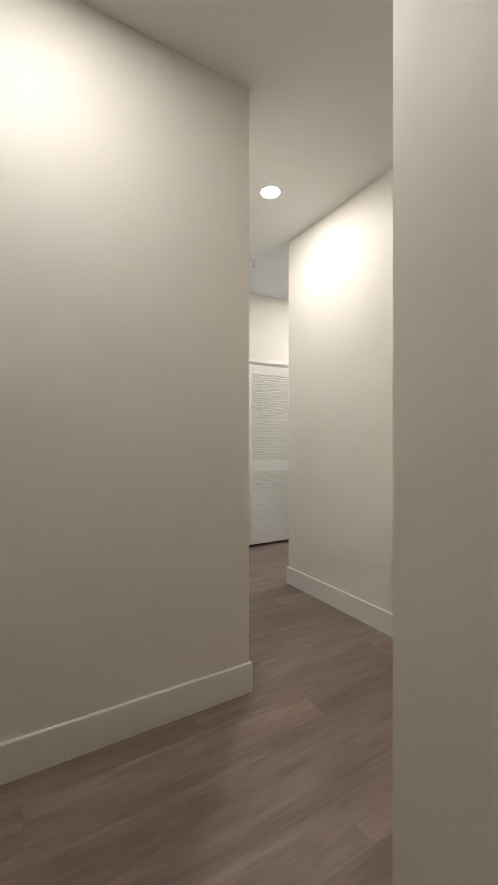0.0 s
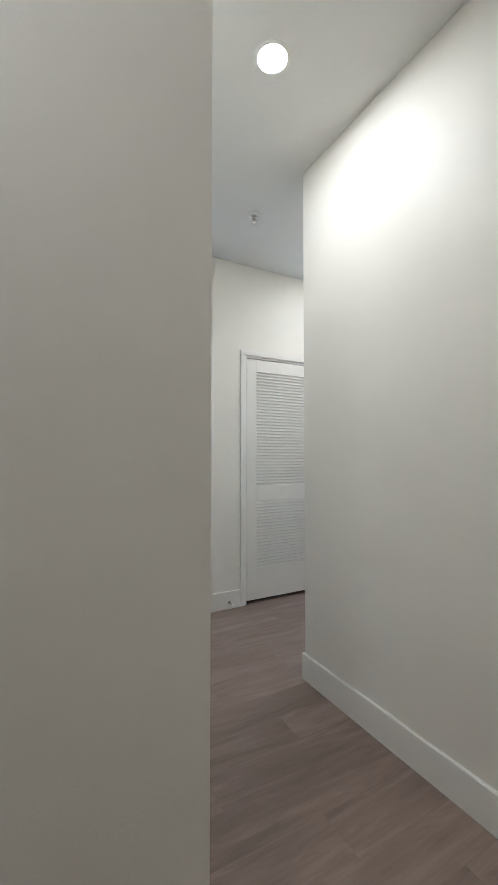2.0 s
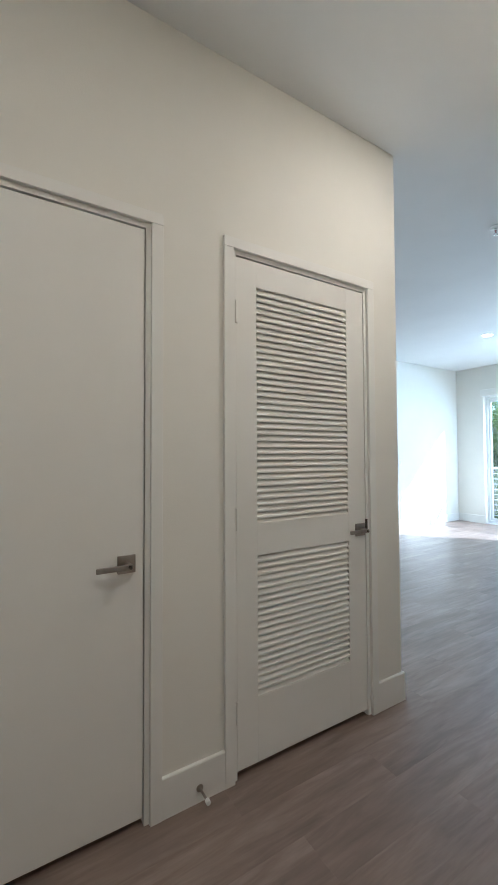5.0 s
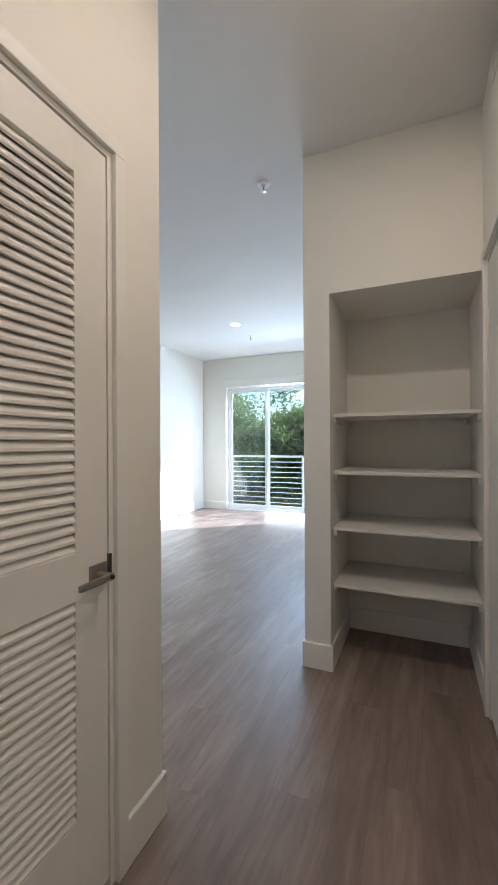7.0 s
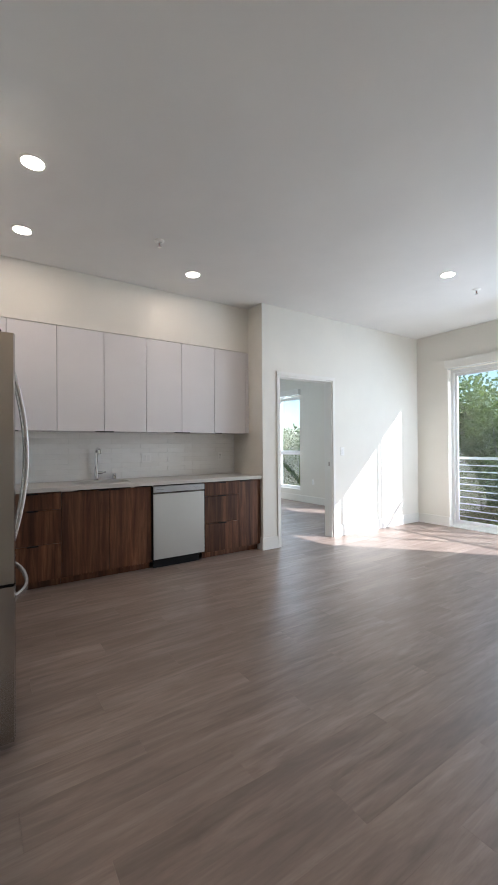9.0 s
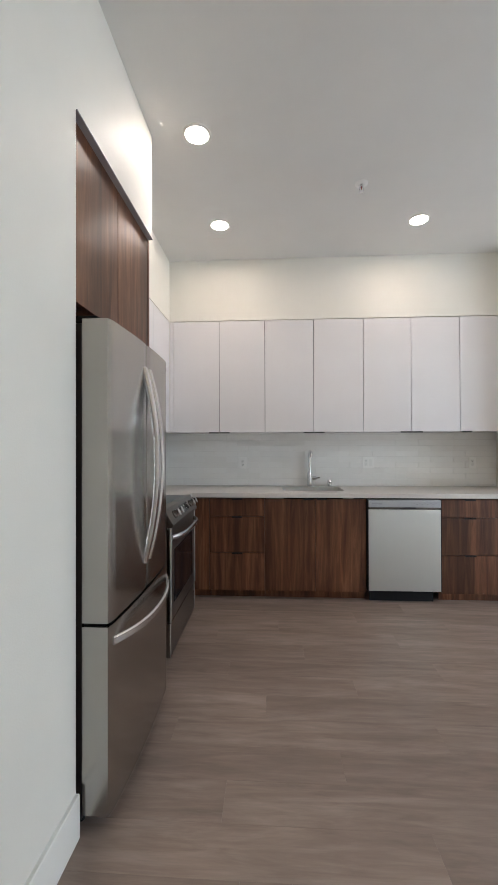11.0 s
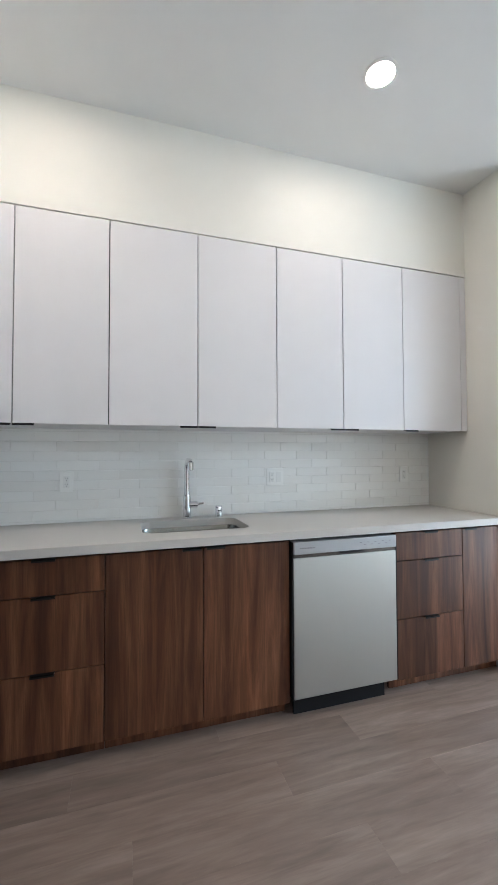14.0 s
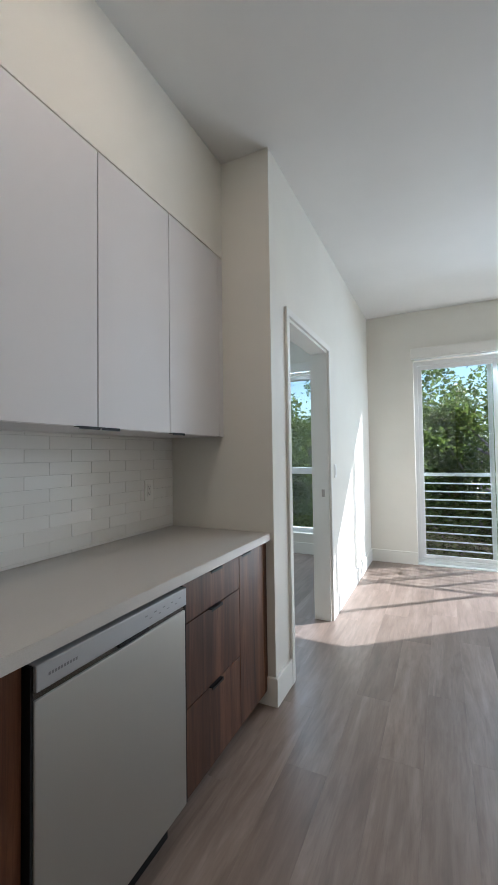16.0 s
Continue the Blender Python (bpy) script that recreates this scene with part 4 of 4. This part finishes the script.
def microwave():
    y0, y1, z0, z1, x = 2.318, 3.082, 1.452, 1.872, -0.235
    ob = thing("microwave", (-0.43, 2.7, z0), "over-range steel microwave with black glass door", "microwave")
    part("body", boxes((-0.645, y0, z0, x - 0.03, y1, z1), bevel=0.003), M_BLACKGREY, ob)
    part("door", boxes((x - 0.028, y0, z0 + 0.012, x, y1, z1 - 0.045), bevel=0.004), M_STEEL_F, ob, "steel microwave door")
    part("window", boxes((x - 0.002, y0 + 0.03, z0 + 0.07, x + 0.0025, y1 - 0.21, z1 - 0.09), bevel=0.001), M_GLASSTOP, ob, "black glass window")
    part("control_area", boxes((x - 0.002, y1 - 0.13, z0 + 0.04, x + 0.002, y1 - 0.03, z1 - 0.07), bevel=0.001), M_GLASSTOP, ob, "black glass keypad")
    part("vent_grille", boxes((x - 0.028, y0, z1 - 0.043, x, y1, z1), bevel=0.003), M_STEEL_F, ob, "steel top vent strip")
    # lens-shaped black plate that draws the handle's reflection on the door
    lens = [(y1 - 0.165 + s * 0.052 * (1 - u * u), 1.655 + u * 0.15) for s, us in ((1, range(-8, 9)), (-1, range(7, -8, -1))) for u in [k / 8 for k in us]]
    part("handle_recess", prism(bmesh.new(), lens, x - 0.001, x + 0.004, "X"), M_GLASSTOP, ob, "pointed black shape drawn as the handle's reflection")
    pts = [(x + 0.045 * (1 - abs(u) ** 2.6), y1 - 0.165 + 0.05 * (1 - u * u), 1.655 + u * 0.145) for u in [-1 + k / 8 for k in range(17)]]
    part("handle", tube(bmesh.new(), pts, 0.010, 12), M_HANDLE, ob, "bowed steel handle")
    part("bottom_plate", boxes((-0.60, y0 + 0.03, z0 - 0.004, x - 0.04, y1 - 0.03, z0 + 0.001)), M_BLACK, ob)


microwave()

M_INSERT = Mat("pale_grey_plastic", (0.80, 0.795, 0.775), 0.35).m


# ---- plates on the walls ----
def wall_plate(at, normal, gangs, label):
    """A cover plate; gangs is a string of o (outlet) and s (rocker switch)."""
    w, h = 0.070 + 0.046 * (len(gangs) - 1), 0.114
    n = Vector(normal)
    u = Vector((0, 0, 1)).cross(n)
    c = Vector(at)

    def slab(du, dz, su, sz, d0, d1, bevel):
        a, b = c + u * (du - su / 2) + n * d0, c + u * (du + su / 2) + n * d1
        lo, hi = [min(p, q) for p, q in zip(a, b)], [max(p, q) for p, q in zip(a, b)]
        return boxes((lo[0], lo[1], c.z + dz - sz / 2, hi[0], hi[1], c.z + dz + sz / 2), bevel=bevel)
    ob = thing("outlet_plate" if "o" in gangs else "switch_plate", at, label, "outlet" if "o" in gangs else "light switch")
    part("plate", slab(0, 0, w, h, 0.0, 0.006, 0.002), M_PLASTIC, ob)
    for i, g in enumerate(gangs):
        du = (i - (len(gangs) - 1) / 2) * 0.046
        ins = part("rocker" if g == "s" else "receptacle", slab(du, 0, 0.034, 0.067, 0.0055, 0.009, 0.001), M_INSERT, ob)
        if g == "o":
            for dz in (-0.017, 0.017):
                for dd in (-0.0065, 0.0065):
                    part("slot", slab(du + dd, dz + 0.003, 0.002, 0.008, 0.0088, 0.0095, 0), M_HOLE_SHADE, ins)
                part("slot", slab(du, dz - 0.008, 0.004, 0.004, 0.0088, 0.0095, 0), M_HOLE_SHADE, ins)
    return ob


BACK = 3.953
wall_plate((0.37, BACK, 1.145), (0, -1, 0), "o", "white outlet plate on the tiled backsplash")
wall_plate((-0.434, BACK, 1.145), (0, -1, 0), "o", "white outlet plate on the tiled corner")
wall_plate((1.626, BACK, 1.148), (0, -1, 0), "os", "white outlet and switch plate on the backsplash")
wall_plate((2.635, BACK, 1.148), (0, -1, 0), "o", "white outlet plate near the end of the backsplash")
wall_plate((4.262, 3.29, 1.193), (0, -1, 0), "s", "white light switch beside the bedroom doorway")
wall_plate((5.308, 3.29, 0.46), (0, -1, 0), "o", "white outlet low on the sunlit wall")
wall_plate((0.0, 0.67, 1.175), (1, 0, 0), "sss", "white three gang light switch plate")
wall_plate((-2.383, -1.185, 0.455), (1, 0, 0), "o", "white outlet low on the hall wall")
wall_plate((-1.288, -2.628, 0.415), (-1, 0, 0), "o", "white outlet low on the corridor wall")
wall_plate((6.07, 5.85, 0.47), (-1, 0, 0), "o", "white outlet on the bedroom wall")


# ---- ceiling fittings ----
def downlight(x, y, share):
    ob = thing("recessed_downlight", (x, y, H), "round recessed ceiling downlight, lit warm white", "ceiling light", "recessed downlights")
    part("trim_ring", lathe(bmesh.new(), (x, y, H), [(0.060, 0.0), (0.080, 0.0), (0.080, -0.003), (0.074, -0.005), (0.064, -0.005)], 40, caps=False), M_TRIM, ob)
    part("diffuser", lathe(bmesh.new(), (x, y, H), [(0.064, -0.001), (0.064, -0.0045), (0.05, -0.005)], 36), M_LAMP, ob, "glowing round diffuser")
    lamp = new("downlight_beam", bpy.data.lights.new("downlight_beam", "AREA"))
    lamp.data.energy, lamp.data.color = LAMP_W * share, (1.0, 0.71, 0.47)
    lamp.data.shape, lamp.data.size = "DISK", 0.12
    lamp.location = (x, y, H - 0.008)


for p in LAMPS:
    downlight(*p)


def sprinkler(x, y):
    ob = thing("fire_sprinkler", (x, y, H), "small chrome and white ceiling fire sprinkler", "sprinkler", "fire sprinklers")
    part("escutcheon", lathe(bmesh.new(), (x, y, H), [(0.042, 0.0), (0.042, -0.004), (0.030, -0.012), (0.020, -0.012), (0.018, -0.004)], 28), M_PLASTIC, ob)
    part("stem", rod(bmesh.new(), (x, y, H), (x, y, H - 0.025), 0.010, 14), M_CHROME, ob)
    for s in (-1, 1):
        part("frame_arm", tube(bmesh.new(), [(x + s * 0.006, y, H - 0.022), (x + s * 0.016, y, H - 0.035), (x + s * 0.006, y, H - 0.052)], 0.0028, 8), M_CHROME, ob)
    part("bulb", rod(bmesh.new(), (x, y, H - 0.025), (x, y, H - 0.050), 0.0025, 8), M_RED, ob, "thin red glass bulb")
    part("deflector", lathe(bmesh.new(), (x, y, H - 0.054), [(0.004, 0), (0.017, 0.001), (0.017, -0.001), (0.004, -0.002)], 18), M_CHROME, ob)


M_RED = Mat("red_glass", (0.25, 0.04, 0.03), 0.15).m
for p in ((-1.35, -0.70), (1.262, 0.078), (1.262, 2.56), (4.68, 1.62)):
    sprinkler(*p)

ob = thing("air_vent", (0.6, SY, 2.97), "white louvred air vent high on the wall", "vent")
part("frame", boxes((0.40, SY, 2.885, 0.80, SY + 0.008, 2.905), (0.40, SY, 3.025, 0.80, SY + 0.008, 3.045), (0.40, SY, 2.905, 0.42, SY + 0.008, 3.025), (0.78, SY, 2.905, 0.80, SY + 0.008, 3.025)), M_TRIM, ob)
# black sheet painting the shade inside the vent
part("backing", boxes((0.42, SY, 2.905, 0.78, SY + 0.001, 3.025)), M_HOLE_SHADE, ob)
for k in range(8):
    part("slat", boxes((0.42, SY + 0.001, 2.91 + k * 0.0145, 0.78, SY + 0.007, 2.914 + k * 0.0145)), M_TRIM, ob)


# ---- pantry niche ----
for z in (1.50, 1.155, 0.818, 0.475):
    ob = thing("pantry_shelf", (1.48, -0.77, z), "white painted shelf in the open pantry niche", "shelf", "pantry shelves")
    part("board", boxes((1.215, SY + 0.002, z - 0.010, 1.748, -0.380, z + 0.010), bevel=0.002), M_TRIM, ob)
    for y0, y1 in ((SY + 0.001, SY + 0.019), (-0.397, -0.379)):
        part("cleat", prism(bmesh.new(), [(1.235, z - 0.0105), (1.748, z - 0.0105), (1.748, z - 0.052), (1.25, z - 0.052), (1.235, z - 0.040)], y0, y1, "Y"), M_TRIM, ob)


def door_stop(x, y, z, n):
    ob = thing("door_stop", (x, y, z), "satin nickel door stop on the baseboard", "door stop")
    v = Vector(n)
    c = Vector((x, y, z))
    part("plate", rod(bmesh.new(), c, c + v * 0.004, 0.014, 16), M_NICKEL, ob)
    part("shaft", rod(bmesh.new(), c + v * 0.004, c + v * 0.068, 0.0045, 12), M_NICKEL, ob)
    part("bumper", rod(bmesh.new(), c + v * 0.066, c + v * 0.082, 0.009, 14), M_PLASTIC, ob, "white rubber tip")


door_stop(-1.215, -0.013, 0.055, (0, -1, 0))
door_stop(-2.369, -0.80, 0.06, (1, 0, 0))


# ---- trees and ground ----
def ground_mat():
    k = Mat("dry_ground", rough=0.95)
    n = k.noise(k.coords(), 0.8, 6, 0.6)
    k.color(k.ramp(n, [(0.3, (0.10, 0.085, 0.055)), (0.5, (0.17, 0.15, 0.10)), (0.7, (0.10, 0.12, 0.05))]))
    return k.m


solid("ground", boxes((-60, -120, -3.6, 400, 160, -3.4)), ground_mat(), "sloping dry earth below the trees", "ground")


def leaf_mat():
    k = Mat("leaves", rough=0.42)
    geo = k.add("ShaderNodeNewGeometry")
    k.color(k.ramp(geo.outputs["Random Per Island"], [(0.0, (0.040, 0.068, 0.020)), (0.4, (0.085, 0.130, 0.032)), (0.75, (0.15, 0.195, 0.045)), (1.0, (0.24, 0.26, 0.075))]))
    tr, mx = k.add("ShaderNodeBsdfTranslucent"), k.add("ShaderNodeMixShader")
    tr.inputs[0].default_value = (0.24, 0.31, 0.07, 1)
    mx.inputs[0].default_value = 0.45
    k.wire(k.b.outputs[0], mx.inputs[1])
    k.wire(tr.outputs[0], mx.inputs[2])
    k.wire(mx.outputs[0], k.t.nodes["Material Output"].inputs[0])
    return k.m


def bark_mat():
    k = Mat("bark", rough=0.85)
    n = k.noise(k.coords((1, 1, 0.25)), 14, 5, 0.6)
    k.color(k.ramp(n, [(0.3, (0.16, 0.135, 0.11)), (0.6, (0.33, 0.29, 0.25))]))
    k.bump(n, 0.5, 0.01)
    return k.m


M_LEAF, M_BARK = leaf_mat(), bark_mat()
G0 = -3.4


def make_tree(seed, height, spread, leaves):
    """Trunk with limbs, and a crown of single folded leaves gathered in clumps, built at the origin."""
    rnd = random.Random(seed)
    ob = thing("tree", (0, 0, 0), "leafy green tree with pale slender trunk", "tree", "trees outside the windows")
    bm = bmesh.new()
    ends = []
    top = height * 0.72
    trunk = [(0.12 * math.sin(k * 1.1 + seed), 0.12 * math.cos(k * 0.9 + seed), top * k / 7) for k in range(8)]
    for k in range(7):
        rod(bm, trunk[k], trunk[k + 1], 0.11 * (1 - k / 9), 8, 0.11 * (1 - (k + 1) / 9), False)
    for k in range(26):
        h = rnd.uniform(0.22, 1.0)
        i = min(6, int(h * 7))
        p = Vector(trunk[i])
        a = rnd.uniform(0, 6.283)
        r = spread * rnd.uniform(0.45, 1.0) * (1.12 - 0.62 * abs(h - 0.5))
        q = p + Vector((math.cos(a) * r * 0.55, math.sin(a) * r * 0.55, rnd.uniform(0.2, 0.7)))
        e = p + Vector((math.cos(a) * r, math.sin(a) * r, height * rnd.uniform(0.05, 0.26)))
        rod(bm, p, q, 0.035, 6, 0.022, False)
        rod(bm, q, e, 0.022, 6, 0.008, False)
        ends += [q, e, (q + e) / 2]
        f = e + Vector((rnd.uniform(-0.4, 0.4), rnd.uniform(-0.4, 0.4), rnd.uniform(0.1, 0.5)))
        rod(bm, e, f, 0.008, 5, 0.003, False)
        ends.append(f)
    part("trunk", bm, M_BARK, ob)
    verts, faces = [], []
    per = leaves // len(ends)
    for c in ends:
        size = rnd.uniform(0.28, 0.55)
        for _ in range(int(per * rnd.uniform(0.5, 1.5))):
            d = Vector((rnd.gauss(0, 1), rnd.gauss(0, 1), rnd.gauss(0, 0.75)))
            d *= size / max(0.6, d.length) * rnd.random() ** 0.4 * 1.15
            p = c + d
            q = Euler((rnd.gauss(0.0, 0.9), rnd.gauss(0, 0.7), rnd.uniform(0, 6.283))).to_matrix()
            ln, w = rnd.uniform(0.07, 0.125), rnd.uniform(0.025, 0.042)
            n = len(verts)
            for v in ((0, 0, 0), (w, ln * 0.45, 0.012), (0, ln, -0.012), (-w, ln * 0.45, 0.012)):
                verts.append(tuple(p + q @ Vector(v)))
            faces += [(n, n + 1, n + 2), (n, n + 2, n + 3)]
    me = bpy.data.meshes.new("crown")
    me.from_pydata(verts, [], faces)
    me.materials.append(M_LEAF)
    crown = new("crown", me)
    crown.parent = ob
    return ob


kinds = [make_tree(3, 7.4, 1.9, 20000), make_tree(8, 6.9, 2.1, 20000), make_tree(14, 7.9, 1.8, 20000)]
rt = random.Random(5)
spots = []
for row, (x, n, y0, step) in enumerate(((10.6, 13, -3.0, 1.45), (13.4, 15, -4.5, 1.9), (17.5, 14, -6.0, 2.6))):
    for k in range(n):
        spots.append((x + rt.uniform(-0.6, 0.6), y0 + k * step + rt.uniform(-0.4, 0.4), row))
for i, (x, y, row) in enumerate(spots):
    s = rt.uniform(0.84, 1.0) * (1.07, 1.05, 1.02)[row] * (0.76 if y > 9.3 + 0.6 * (x - 10.6) else 1.0)
    m = pose(x, y, G0, 0, 0, rt.uniform(0, 360))
    if i < 3:
        kinds[i].matrix_basis = m
        kinds[i].scale = (s, s, s)
    else:
        o = copy_thing(kinds[i % 3], m)
        o.scale = (s, s, s)


# ---- backsplash tiles ----
solid("backsplash_bed", boxes((-0.648, 3.9545, 0.9155, 2.864, 3.9598, 1.4445), (-0.6498, 3.093, 0.9155, -0.6445, 3.9545, 1.4445)), M_GROUT, "pale grout bed behind the tiles", "backsplash")
splash = thing("backsplash", (1.1, 3.955, 0.915), "glossy white stacked brick-bond tile backsplash", "backsplash", kind="structure")
TL, TH, TG = 0.2255, 0.0553, 0.0014


def tile_row_cells(lo, hi, shift):
    x = lo - TL + shift % TL
    cells = []
    while x < hi:
        a, b = max(x, lo), min(x + TL, hi)
        if b - a > 0.02:
            cells.append((a, b))
        x += TL
    return cells


tile_data = {}


def lay_tile(a, b, z, west, h=TH):
    key = (round(b - a, 3), west, round(h, 3))
    if key not in tile_data:
        w = b - a - TG
        bm = boxes((-w / 2, -0.0022, 0.0, w / 2, 0.0, h - TG))
        for v in bm.verts:
            if v.co.y < -0.001:
                v.co.x -= math.copysign(0.0006, v.co.x)
                v.co.z += 0.0006 if v.co.z < h / 2 - TG / 2 else -0.0006
        if west:
            bmesh.ops.rotate(bm, verts=bm.verts, matrix=Matrix.Rotation(radians(90), 3, "Z"))
        o = finish("tile", bm, M_TILE, smooth=20)
        tile_data[key] = o.data
    else:
        o = new("tile", tile_data[key])
    o.parent = splash
    p = Vector((-0.6445, (a + b) / 2, z)) if west else Vector(((a + b) / 2, 3.9545, z))
    o.location = p - BASE[splash]


for r in range(11):
    z = 0.876 + r * TH
    lo, hi = max(z, 0.9165), min(z + TH, 1.4445)
    if hi - lo < 0.006:
        continue
    for a, b in tile_row_cells(-0.644, 2.862, 0.766 + 0.644 + (r % 2) * TL / 2):
        lay_tile(a, b, lo, False, hi - lo)
    for a, b in tile_row_cells(3.095, 3.950, 0.1 + (r % 2) * TL / 2):
        lay_tile(a, b, lo, True, hi - lo)

# ---- floor planks ----
solid("subfloor", boxes((-4.72, -5.52, -0.12, 6.07, 7.52, -0.008)), M_SUB, "dark subfloor under the planks", "floor")
floor = thing("floor", (0, 0, 0), "grey-brown oak look vinyl plank floor", "floor", kind="structure")
PL, PW = 1.22, 0.181
# reach of the planks in each space, to under its walls
ROOMS = ((-4.65, -5.45, -2.56, -2.30), (-2.57, -3.52, -1.22, 0.06), (-2.44, -2.4, -1.22, 0.06), (-1.23, -1.25, -0.1, 0.06), (-0.2, -1.21, 1.30, 0.06),
         (1.2, -1.21, 1.81, -0.30), (-0.05, -0.02, 1.95, 1.2), (1.13, -0.28, 6.068, 3.36), (-0.71, 1.16, 3.0, 4.02), (2.93, 3.36, 6.068, 7.45))


def plank_mesh(length, width):
    bm = boxes((-length / 2 + 0.0001, -width / 2 + 0.0001, -0.007, length / 2 - 0.0001, width / 2 - 0.0001, 0.0))
    edges = [e for e in bm.edges if all(v.co.z > -0.001 for v in e.verts)]
    bmesh.ops.bevel(bm, geom=edges, offset=0.0003, segments=1, affect="EDGES")
    o = finish("plank", bm, M_PLANK, smooth=10)
    return o


plank_data = {}
rf = random.Random(11)
y, row = -5.4 + PW / 2, 0
while y < 7.5:
    x = -4.7 + ((row * 0.41 + rf.uniform(-0.08, 0.08)) % 1.0) * PL - PL
    while x < 6.07:
        a, b = x, x + PL
        x += PL
        over = sorted(r for r in ROOMS if a < r[2] and b > r[0] and y + PW / 2 > r[1] + 0.002 and y - PW / 2 < r[3] - 0.002)
        runs = []
        for r in over:
            lo, hi = max(a, r[0]), min(b, r[2])
            if runs and lo <= runs[-1][1]:
                runs[-1] = (runs[-1][0], max(hi, runs[-1][1]), min(r[1], runs[-1][2]), max(r[3], runs[-1][3]))
            else:
                runs.append((lo, hi, r[1], r[3]))
        for lo, hi, s0, s1 in runs:
            s0, s1 = max(s0, y - PW / 2), min(s1, y + PW / 2)
            if hi - lo < 0.02 or s1 - s0 < 0.01:
                continue
            key = (round(hi - lo, 3), round(s1 - s0, 3))
            if key not in plank_data:
                o = plank_mesh(hi - lo, s1 - s0)
                plank_data[key] = o.data
            else:
                o = new("plank", plank_data[key])
            o.parent = floor
            o.location = ((lo + hi) / 2, (s0 + s1) / 2, 0)
    y += PW
    row += 1
